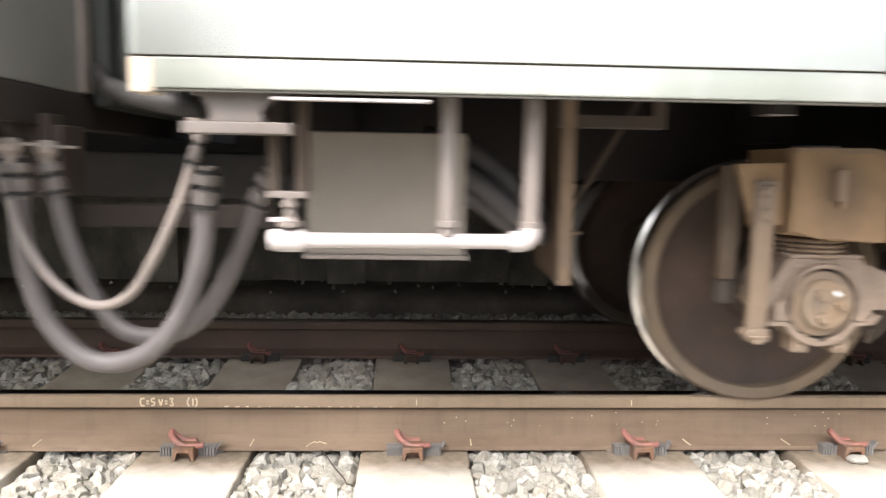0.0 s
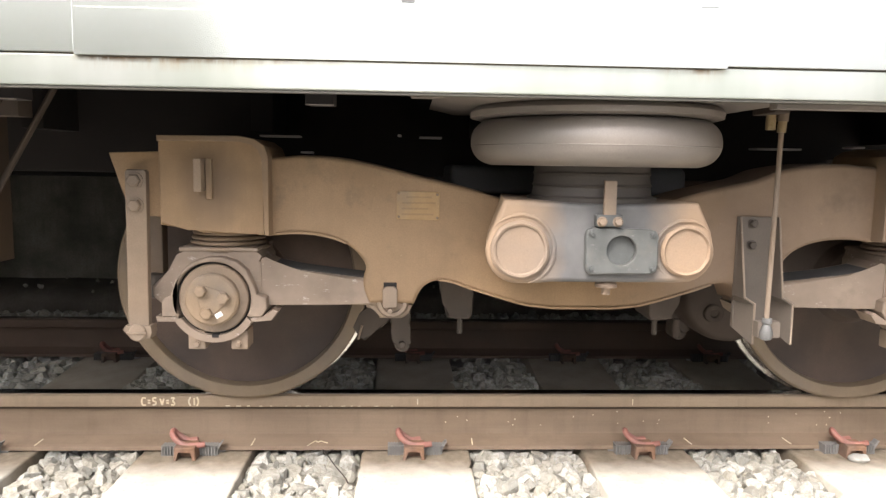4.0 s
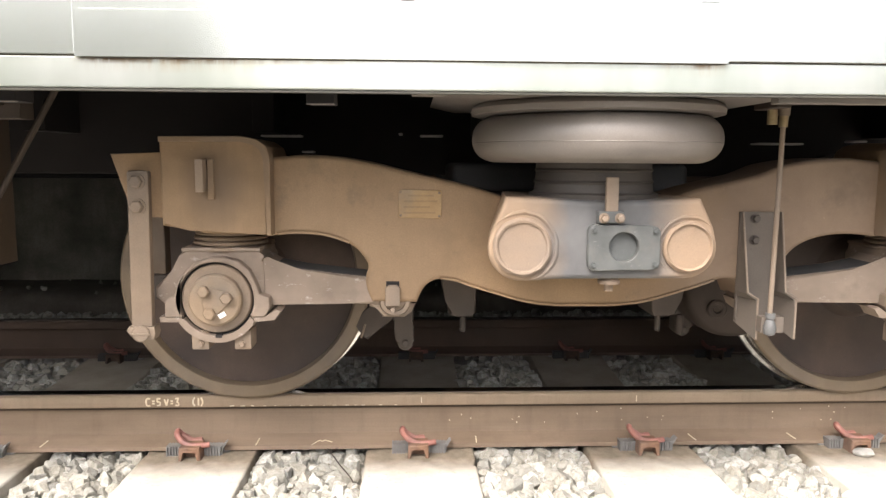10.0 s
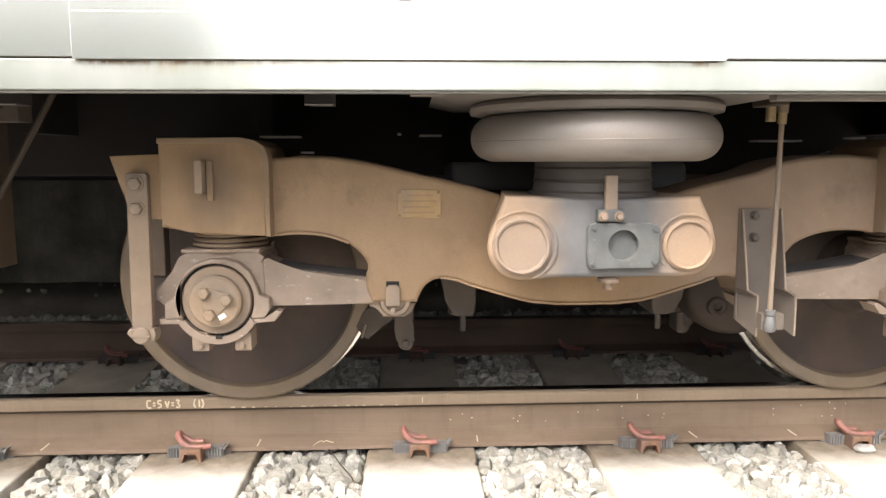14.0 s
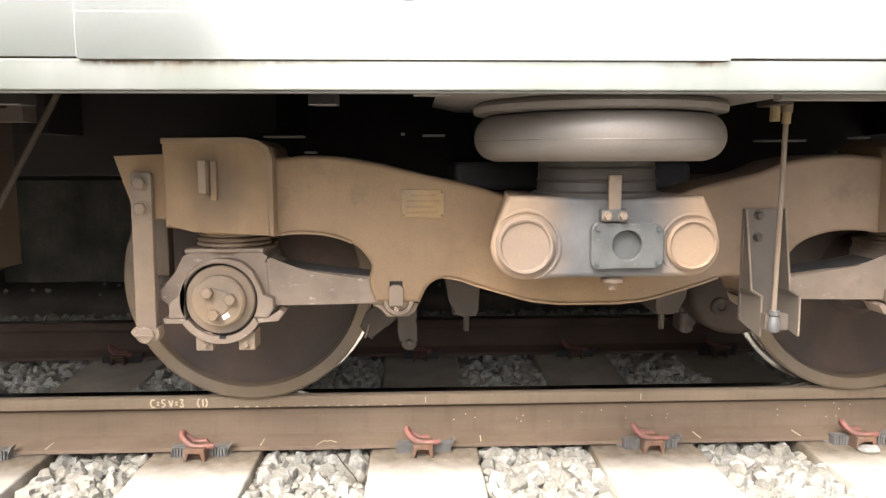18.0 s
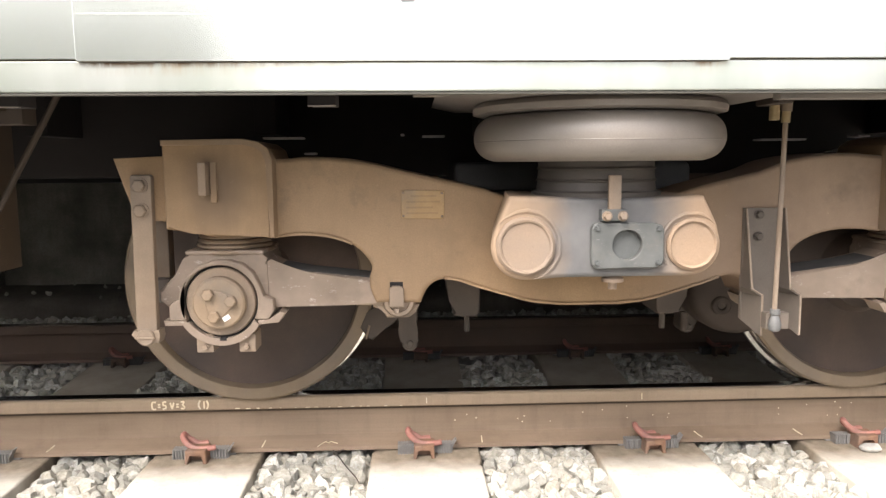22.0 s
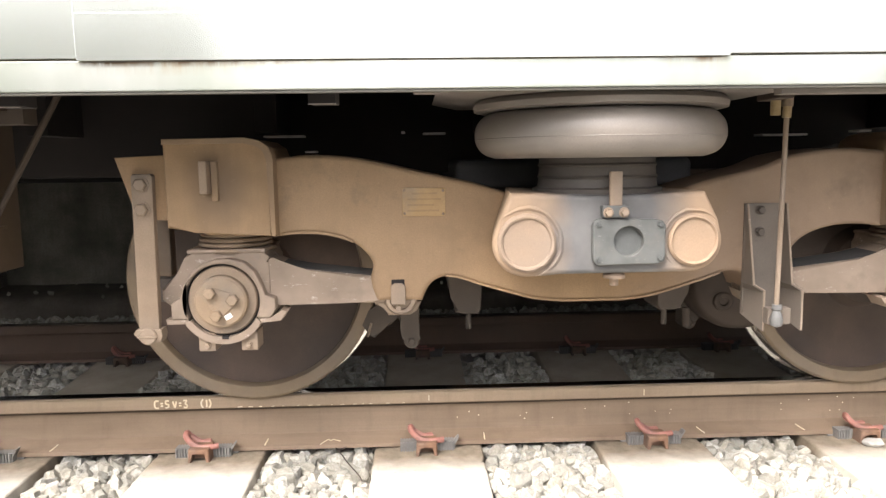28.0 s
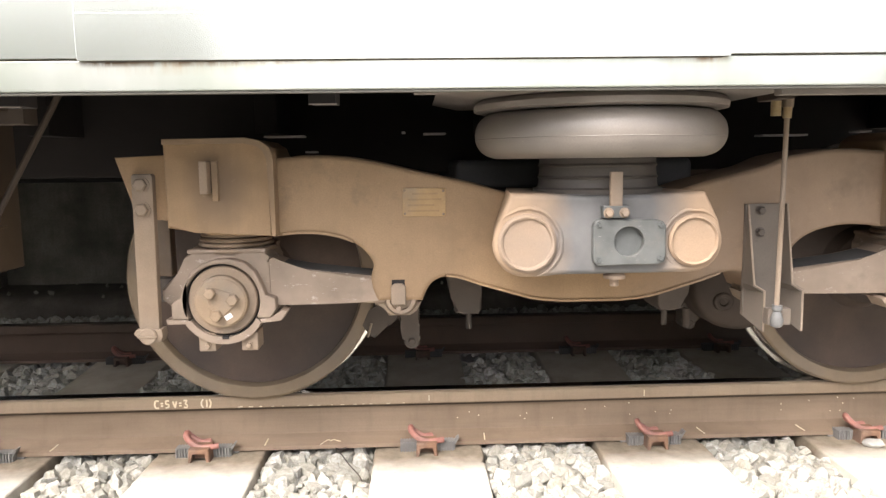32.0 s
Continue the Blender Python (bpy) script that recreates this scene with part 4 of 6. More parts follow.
    o = [(-0.45, 0.515), (-0.414, 0.508), (-0.400, 0.497), (-0.375, 0.4855), (-0.30, 0.470), (-0.06, 0.442), (-0.03, 0.40), (-0.06, 0.372), (-0.20, 0.376), (-0.364, 0.374), (-0.44, 0.36)]
    prism(bm, O(o), -0.384, -0.24, 0.012, 3)
    part("axle_arm", bm, SCRAPED, housing, "tapered axle arm with scraped paint")
    # Thin dark strip stands for the frame's shade on the arm.
    bm = bmesh.new()
    o = [(-0.375, 0.4865), (-0.30, 0.4715), (-0.06, 0.4435), (-0.06, 0.4405), (-0.30, 0.4685), (-0.375, 0.4835)]
    prism(bm, O(o), -0.366, -0.25)
    part("arm_shade_strip", bm, ARM_SHADE, housing, "dark strip for the shade on top of the arm")
    bm = bmesh.new()
    lathe(bm, [(0, -0.388), (0.028, -0.388), (0.030, -0.394), (0.040, -0.394), (0.042, -0.388), (0.046, -0.380), (0.046, -0.24)], (X(-0.046), 0, 0.385), "y", 40)
    part("pivot_eye", bm, TAN_GREY, bogie, "round pivot eye of the axle arm")
    bm = bmesh.new()
    o = [(-0.120, 0.376), (-0.118, 0.366), (-0.092, 0.362), (-0.082, 0.350), (-0.082, 0.336), (-0.020, 0.336), (0.0, 0.350), (0.012, 0.376)]
    prism(bm, O(o), -0.375, -0.25, 0.005, 2)
    part("pivot_cap", bm, TAN_GREY, bogie, "bolted cap under the pivot")
    if not flip:
        bm = bmesh.new()
        o = [(-0.072, 0.374), (-0.032, 0.374), (-0.032, 0.425), (-0.042, 0.432), (-0.062, 0.432), (-0.072, 0.425)]
        prism(bm, O(o), -0.414, -0.398, 0.003, 2)
        key = part("pivot_key", bm, TAN_GREY, bogie, "grey key plate in its notch")
        part("key_slot", bx(-0.070, -0.034, -0.4015, -0.39, 0.42, 0.442, 0.001), DARK, bogie)
        part("key_bolt", bolt((X(-0.051), -0.414, 0.366), 0.008, 0.008, False), TAN_GREY, key)
    # spring box of the frame
    if flip:
        def O(o):
            return [(X(x) - 0.025, z) for x, z in o]

        def bx(x0, x1, y0, y1, z0, z1, bev=0.004):
            a, b = sorted((X(x0) - 0.025, X(x1) - 0.025))
            return a_box((a, y0, z0), (b, y1, z1), bev)
    bm = bmesh.new()
    o = [(-0.656, 0.829), (-0.445, 0.831), (-0.408, 0.824), (-0.382, 0.806), (-0.372, 0.778), (-0.372, 0.574), (-0.392, 0.575), (-0.545, 0.577), (-0.562, 0.584), (-0.580, 0.593), (-0.655, 0.597)]
    prism(bm, O(o), -0.445, -0.17, 0.008, 3)
    sbox = part("spring_box", bm, BOX_PAINT, bogie, "boxed spring housing of the side frame")
    bm = bmesh.new()
    o = [(-0.656, 0.831), (-0.445, 0.833), (-0.404, 0.825), (-0.380, 0.807), (-0.370, 0.778), (-0.370, 0.572), (-0.384, 0.574), (-0.385, 0.775), (-0.394, 0.799), (-0.413, 0.813), (-0.447, 0.818), (-0.656, 0.816)]
    prism(bm, O(o), -0.452, -0.40, 0.003, 2)
    part("weld_flange", bm, SPRING_BOX, sbox)
    part("lug", bx(-0.553, -0.533, -0.490, -0.44, 0.688, 0.772, 0.002), TAN_GREY, sbox)
    part("lug", bx(-0.531, -0.515, -0.458, -0.44, 0.668, 0.772, 0.002), SPRING_BOX, sbox)
    # end bracket, link bar and its pins
    bm = bmesh.new()
    o = [(-0.797, 0.785), (-0.660, 0.790), (-0.660, 0.62), (-0.672, 0.615), (-0.690, 0.62), (-0.745, 0.62), (-0.761, 0.674)]
    prism(bm, O(o), -0.405, -0.38, 0.003, 2)
    part("end_bracket", bm, TAN, bogie, "tapered end plate of the frame")
    bm = bmesh.new()
    o = [(-0.748, 0.735), (-0.743, 0.741), (-0.697, 0.741), (-0.692, 0.735), (-0.697, 0.30), (-0.752, 0.30)]
    prism(bm, O(o), -0.430, -0.408, 0.004, 2)
    link = part("link_bar", bm, TAN_GREY, bogie, "upright steel link bar")
    part("link_bolt", bolt((X(-0.722), -0.43, 0.713), 0.0175, 0.013), TAN_GREY, link)
    part("link_bolt", bolt((X(-0.722), -0.43, 0.647), 0.0175, 0.013), TAN_GREY, link)
    bm = bmesh.new()
    o = [(-0.765, 0.313), (-0.757, 0.325), (-0.69, 0.325), (-0.687, 0.306), (-0.692, 0.290), (-0.745, 0.290)]
    prism(bm, O(o), -0.437, -0.395, 0.004, 2)
    part("link_clevis", bm, TAN_GREY, link)
    bm = bmesh.new()
    lathe(bm, [(0.0235, -0.437), (0.0235, -0.442), (0.02, -0.445), (0, -0.445)], (X(-0.7245), 0, 0.307), "y", 24)
    part("pin", bm, TAN_GREY, link)
    part("pin_key", bx(-0.751, -0.698, -0.449, -0.444, 0.304, 0.309, 0.001), TAN_GREY, link)
    part("safety_bar", bx(-0.765, -0.712, -0.26, -0.21, 0.44, 0.78, 0.006), EDGE, bogie, "brown safety bar behind the link")
    bm = bmesh.new()
    lathe(bm, [(0, 0.36), (0.035, 0.37), (0.035, 0.435), (0.02, 0.445), (0, 0.445)], (X(-0.738), -0.235, 0), "z", 20)
    part("bar_end", bm, HANGER, bogie, "rounded end under the safety bar")


for flip in (False, True):
    make_axlebox(flip)


def make_bolster():
    bm = bmesh.new()
    o = [(0.226, 0.687), (0.42, 0.679), (0.56, 0.679), (0.702, 0.684), (0.736, 0.614)]
    o += [(0.671 + 0.0755 * math.cos(radians(a)), 0.563 + 0.0755 * math.sin(radians(a))) for a in range(20, -89, -12)]
    o += [(0.630, 0.4872), (0.345, 0.4865), (0.312, 0.483)]
    o += [(0.266 + 0.0825 * math.cos(radians(a)), 0.564 + 0.0825 * math.sin(radians(a))) for a in range(-84, -213, -12)]
    rounded_prism(bm, o, -0.648, -0.30, 0.014, 4)
    for v in bm.verts:
        if v.co.y > -0.5:
            v.co.x = 0.47 + 0.86 * (v.co.x - 0.47)
    bol = part("bolster_end", bm, BOLSTER, bogie, "pale dusty bolster end with a cleaned grey patch")
    for x, r, r2 in ((0.266, 0.071, 0.0575), (0.672, 0.063, 0.052)):
        bm = bmesh.new()
        lathe(bm, [(r + 0.002, -0.60), (r, -0.655), (r - 0.006, -0.661), (r2 + 0.003, -0.660), (r2, -0.655), (r2 - 0.004, -0.6545), (0, -0.6545)], (x, 0, 0.566), "y", 56)
        for v in bm.verts:
            away = Vector((v.co.x - x, v.co.z - 0.566))
            if away.length > 0.03:
                grow = 1 + 0.022 * noise.noise((away.x * 38, away.y * 38, x * 5)) + 0.012 * noise.noise((away.x * 95, away.y * 95, x * 5))
                v.co.x, v.co.z = x + away.x * grow, 0.566 + away.y * grow
                v.co.y += 0.0016 * noise.noise((away.x * 60, away.y * 60, 7.0))
        part("round_boss", bm, PINK, bol, "round welded boss with a raised rim")
    for x, r, a0, a1 in ((0.266, 0.084, -75, 140), (0.672, 0.0745, 40, 235)):
        bm = bmesh.new()
        pts = []
        for k in range(25):
            a = radians(a0 + (a1 - a0) * k / 24)
            rr = r * (1 + 0.03 * noise.noise((k * 0.7, x * 9, 0)))
            pts.append(Vector((x + rr * math.cos(a), -0.6465, 0.566 + rr * math.sin(a))))
        tube(bm, pts, [0.0062 * min(1.0, 0.15 + k / 5, 0.15 + (24 - k) / 5) for k in range(25)], 8)
        part("weld_bead", bm, BOLSTER, bol, "rough weld bead round the boss")
    bm = bmesh.new()
    o = [(0.433, 0.623), (0.587, 0.620), (0.598, 0.609), (0.599, 0.522), (0.589, 0.512), (0.434, 0.510), (0.423, 0.521), (0.422, 0.612)]
    centre = Vector((0.509, 0.568))

    def rim(a):
        """Where the way from the centre meets the plate's outline."""
        way, best = Vector((math.cos(a), math.sin(a))), 9.0
        for p, q in zip(o, o[1:] + o[:1]):
            p, e = Vector(p) - centre, Vector(q) - Vector(p)
            det = way.x * -e.y + way.y * e.x
            if abs(det) > 1e-9:
                k, m = (p.x * -e.y + p.y * e.x) / det, (way.x * p.y - way.y * p.x) / det
                if k > 0 and -1e-6 <= m <= 1.000001:
                    best = min(best, k)
        return centre + way * best

    rows = []
    for a in (2 * math.pi * k / 48 for k in range(48)):
        out, way = rim(a), Vector((math.cos(a), math.sin(a)))
        spots = ((out, -0.640), (out, -0.665), (out - 0.003 * way, -0.668), (centre + 0.0375 * way, -0.668), (centre + 0.036 * way, -0.6665), (centre + 0.036 * way, -0.640))
        rows.append([bm.verts.new((p.x, y, p.y)) for p, y in spots])
    for r1, r2 in zip(rows, rows[1:] + rows[:1]):
        for k in range(5):
            bm.faces.new((r1[k], r1[k + 1], r2[k + 1], r2[k]))
    plate = part("cover_plate", bm, CAST_PLATE, bol, "grey square cover plate with a round opening")
    bm = bmesh.new()
    lathe(bm, [(0.037, -0.650), (0.024, -0.6505), (0.0, -0.6505)], (0.509, 0, 0.568), "y", 40)
    part("recess_disc", bm, CAST_GREY, plate, "dusty disc sunk in the opening")
    for x, z in ((0.436, 0.609), (0.584, 0.607), (0.436, 0.525), (0.585, 0.526)):
        part("plate_screw", bolt((x, -0.668, z), 0.006, 0.003), CAST_GREY, plate)
    part("stay", a_box((0.462, -0.668, 0.645), (0.492, -0.655, 0.735), 0.002), TAN_GREY, bol, "upright flat stay")
    bm = a_box((0.444, -0.672, 0.626), (0.507, -0.64, 0.654), 0.002)
    foot = part("stay_foot", bm, CAST_GREY, bol)
    part("stay_bolt", bolt((0.457, -0.672, 0.638), 0.010, 0.010), TAN_GREY, bol)
    part("stay_bolt", bolt((0.495, -0.672, 0.638), 0.010, 0.010), TAN_GREY, bol)
    bm = bmesh.new()
    lathe(bm, [(0, 0.489), (0.015, 0.489), (0.027, 0.479), (0.027, 0.471), (0.011, 0.470), (0.011, 0.452), (0, 0.452)], (0.490, -0.61, 0), "z", 20)
    part("drain_plug", bm, PINK, bol, "pale brass drain plug")
    part("bolster_beam", a_box((0.25, -0.30, 0.47), (0.76, far(-0.30), 0.68), 0.02), BROWN, bogie, "cross beam of the bolster in the shade")


make_bolster()
part("bolster_top", a_box((0.12, -0.20, 0.682), (0.84, far(-0.20), 0.766), 0.02, 3), SOOT_GREY, bogie, "sooty grey top of the bolster beam")


def make_air_spring(y):
    c = (0.478, y, 0)
    bm = bmesh.new()
    prof = [(0.12, 0.771), (0.245, 0.768), (0.275, 0.771), (0.299, 0.782), (0.315, 0.803), (0.320, 0.828), (0.315, 0.853), (0.301, 0.872), (0.285, 0.882), (0.27, 0.884)]
    lathe(bm, smooth_line(prof, 4), c, "z", 128)
    bel = part("air_spring", bm, RUBBER, bogie, "fat dusty rubber air spring bellows")
    bm = bmesh.new()
    lathe(bm, [(0.3180, 0.8150), (0.3202, 0.8164), (0.3192, 0.8180)], c, "z", 96)
    part("mould_line", bm, RUBBER, bel)
    bm = bmesh.new()
    lathe(bm, [(0.27, 0.884), (0.307, 0.8855), (0.321, 0.889), (0.323, 0.902), (0.318, 0.910), (0.307, 0.9165), (0.290, 0.921), (0.26, 0.923), (0.0, 0.923)], c, "z", 128)
    part("spring_top_plate", bm, RUBBER_RIM, bogie, "round pressed steel top plate")
    bm = bmesh.new()
    lathe(bm, [(0, 0.675), (0.166, 0.675), (0.168, 0.690), (0.155, 0.695), (0.152, 0.715), (0.156, 0.720), (0.152, 0.725), (0.150, 0.745), (0.154, 0.750), (0.150, 0.755), (0.150, 0.772), (0, 0.772)], c, "z", 64)
    part("spring_pedestal", bm, PEDESTAL, bogie, "ribbed rubber pedestal under the bellows")


make_air_spring(-0.47)
make_air_spring(far(-0.47))


# ---- levelling gear, rating plate and brake gear on the bogie ----
def make_level_bracket():
    root = part("level_bracket", a_box((0.910, -0.408, 0.33), (1.012, -0.398, 0.636), 0.001), BRACKET, bogie, "channel bracket of the levelling valve")
    for dx in (0.0, 0.106):
        bm = bmesh.new()
        o = [(0.883 + dx, 0.636), (0.889 + dx, 0.636), (0.913 + dx, 0.42), (0.943 + dx, 0.404), (0.944 + dx, 0.291), (0.937 + dx, 0.291), (0.936 + dx, 0.40), (0.907 + dx, 0.416)]
        prism(bm, o, -0.475, -0.397, 0.001, 1)
        for v in bm.verts:
            y = -0.397
            if v.co.y < -0.45:
                y = -0.410 - 0.065 * min(1.0, (0.636 - v.co.z) / 0.26)
            if y > -0.40:
                v.co.x = (0.910 if abs(v.co.x - dx - 0.886) < 0.0032 or v.co.x - dx < 0.9085 or 0.9355 < v.co.x - dx < 0.9375 else 0.916) + dx
                v.co.z = max(v.co.z, 0.326)
            else:
                v.co.x = (v.co.x + 0.003) * (y + 2.363) / 1.893
            v.co.y = y
        flange = part("flange", bm, BRACKET, root, "bent flange of the bracket")
        # Lighter strip along the front edge, for the sun it catches.
        bm = bmesh.new()
        lip = []
        for x, z in ((0.886, 0.635), (0.9105, 0.419), (0.9395, 0.403), (0.9405, 0.292)):
            y = -0.411 - 0.065 * min(1.0, (0.636 - z) / 0.26)
            lip.append(Vector(((x + dx + 0.003) * (y + 2.363) / 1.893, y, z)))
        tube(bm, lip, 0.0030, 8)
        part("lip", bm, SCRAPED, flange, "pale strip for the sunlit edge of the flange")
    part("bracket_bolt", bolt((0.952, -0.408, 0.618), 0.011, 0.012), HANGER, root)
    part("bracket_bolt", bolt((0.952, -0.408, 0.558), 0.011, 0.012), HANGER, root)
    bm = bmesh.new()
    box(bm, (0.925, -0.53, 0.322), (0.987, -0.50, 0.366), 0.003)
    lever = part("valve_lever", bm, BRACKET, root, "grey levelling lever")
    bm = bmesh.new()
    lathe(bm, [(0, 0.316), (0.014, 0.322), (0.017, 0.338), (0.013, 0.352), (0.009, 0.362), (0.013, 0.366), (0.013, 0.378), (0, 0.378)], (0.944, -0.538, 0), "z", 20)
    part("ball_joint", bm, BALL_GREY, root, "pale blue-grey ball joint")
    bm = bmesh.new()
    rod(bm, (0.944, -0.535, 0.37), (0.949, -0.535, 0.865), 0.0065)
    part("levelling_rod", bm, TAN_GREY, bogie, "thin upright levelling rod")
    bm = bmesh.new()
    rod(bm, (0.949, -0.535, 0.862), (0.950, -0.535, 0.896), 0.011)
    part("rod_fitting", bm, BRASS, bogie, "brass rod end")
    bm = bmesh.new()
    rod(bm, (0.950, -0.535, 0.89), (0.951, -0.535, 0.94), 0.014)
    part("rod_sleeve", bm, TAN_GREY, bogie)


make_level_bracket()


def make_rating_plate():
    bm = bmesh.new()
    o = [(-0.036, 0.690), (-0.032, 0.694), (0.078, 0.692), (0.082, 0.688), (0.081, 0.619), (0.077, 0.615), (-0.033, 0.617), (-0.036, 0.621)]
    prism(bm, o, -0.404, -0.399, 0.001, 1)
    p = part("rating_plate", bm, PLATE, frame_part, "small dusty plate with worn lettering")
    for i, (x0, x1) in enumerate(((-0.010, 0.060), (-0.022, 0.070), (-0.022, 0.050), (-0.022, 0.064))):
        z = 0.680 - 0.0155 * i
        part("worn_letters", a_box((x0, -0.4046, z - 0.005), (x1, -0.4035, z), 0.0), PLATE_WORN, frame_part)
    for x, z in ((-0.030, 0.687), (0.075, 0.685), (-0.030, 0.624), (0.075, 0.622)):
        part("plate_rivet", bolt((x, -0.404, z), 0.004, 0.002, False), TAN_GREY, frame_part)


make_rating_plate()


def make_brake(flip):
    def X(x):
        return mirrored(x, flip) + (0.042 if flip and x > 0.05 else 0.0)

    y0, y1 = (-0.06, 0.03) if not flip else (0.12, 0.20)
    bm = bmesh.new()
    o = [(-0.060, 0.315), (0.004, 0.315), (0.006, 0.262), (0.000, 0.238), (0.004, 0.205)]
    o += [(-0.020 + 0.0255 * math.cos(radians(a)), 0.185 + 0.0255 * math.sin(radians(a))) for a in range(20, -201, -20)]
    o += [(-0.050, 0.235), (-0.060, 0.262)]
    prism(bm, [(X(x), z) for x, z in o], y0 - 0.02, y1 - 0.03, 0.007, 3)
    hanger = part("brake_hanger", bm, HANGER, bogie, "dark brake link with a rounded end")
    bm = bmesh.new()
    o = [(-0.182, 0.236), (-0.160, 0.285), (-0.112, 0.318), (-0.06, 0.318), (-0.058, 0.262), (-0.088, 0.236), (-0.120, 0.222), (-0.140, 0.192), (-0.156, 0.200)]
    prism(bm, [(X(x), z) for x, z in o], y0, y1, 0.006, 2)
    part("shoe_holder", bm, HANGER, hanger, "dark cast brake shoe holder")
    bm = bmesh.new()
    lathe(bm, [(0, y0 - 0.020), (0.012, y0 - 0.020), (0.012, y0 - 0.028), (0.008, y0 - 0.031), (0, y0 - 0.031)], (X(-0.020), 0, 0.185), "y", 16)
    part("link_pin", bm, HANGER, hanger)
    for x0, z0, x1, z1 in ((-0.150, 0.245, -0.163, 0.200),) if not flip else ():
        bm = bmesh.new()
        rod(bm, (X(x0), -0.068, z0), (X(x1), -0.068, z1), 0.004)
        part("brake_pin", bm, TAN_GREY, hanger)
    bm = bmesh.new()
    o = [(0.085, 0.42), (0.21, 0.41), (0.204, 0.290), (0.195, 0.274), (0.150, 0.274), (0.121, 0.280), (0.117, 0.33)]
    prism(bm, [(X(x), z) for x, z in o], -0.10, 0.06, 0.01, 2)
    part("brake_cylinder", bm, HANGER, bogie, "dark brake cylinder under the frame")
    bm = bmesh.new()
    rod(bm, (X(0.167), -0.05, 0.28), (X(0.167), -0.05, 0.217), 0.009)
    part("drain_pipe", bm, HANGER, bogie)
    bm = bmesh.new()
    lathe(bm, [(0, -0.12), (0.13, -0.12), (0.15, -0.08), (0.15, 0.35), (0.12, 0.4), (0, 0.4)], (X(-0.12), 0.25, 0.42), "y", 40)
    part("gear_case", bm, BROWN, bogie, "rounded gear case inside the wheels")
    bm = bmesh.new()
    box(bm, (min(X(-0.30), X(0.16)), 0.68, 0.28), (max(X(-0.30), X(0.16)), 1.0, 0.62), 0.05, 3)
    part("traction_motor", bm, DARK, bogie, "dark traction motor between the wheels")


for flip in (False, True):
    make_brake(flip)
bm = bmesh.new()
rod(bm, (0.889, -0.05, 0.27), (0.889, -0.05, 0.209), 0.013)
part("drain_pipe", bm, CASING, bogie)
bm = bmesh.new()
lathe(bm, [(0, -0.055), (0.075, -0.055), (0.105, -0.045), (0.150, -0.030), (0.166, -0.012), (0.172, 0.02), (0.172, 0.90), (0.15, 0.95), (0, 0.95)], (1.085, 0, 0.352), "y", 64)
casing = part("motor_casing", bm, CASING, bogie, "rounded brown motor casing beside the wheel")
bm = bmesh.new()
lathe(bm, [(0.034, -0.030), (0.032, -0.055), (0.026, -0.058), (0.016, -0.056), (0.012, -0.050), (0, -0.050)], (1.015, 0, 0.289), "y", 24)
part("casing_boss", bm, CASING, casing)
# White strips stand for edges that catch the light over the frame.
for x0, x1, z in ((-0.46, -0.339, 0.845), (0.027, 0.097, 0.848), (1.09, 1.235, 0.831), (-0.336, -0.302, 0.797), (-0.04, -0.028, 0.853), (1.40, 1.44, 0.84)):
    part("glint_strip", a_box((x0, -0.12, z - 0.003), (x1, -0.06, z + 0.003), 0.002), PIPE_WHITE, bogie, "thin white strip for a glint over the frame")
for x in (-0.02, 1.03):
    part("transom", a_box((x - 0.08, -0.22, 0.50), (x + 0.08, far(-0.22), 0.66), 0.03, 3), BROWN, bogie, "cross tube of the bogie frame")

# ---- the carriage ----
carriage = thing("carriage", (0, 0, 0), "pale painted railway carriage with a rust-streaked lower sill", "train carriage")
SIDE = -0.833
END_X = -2.262
TAIL_X = 17.2


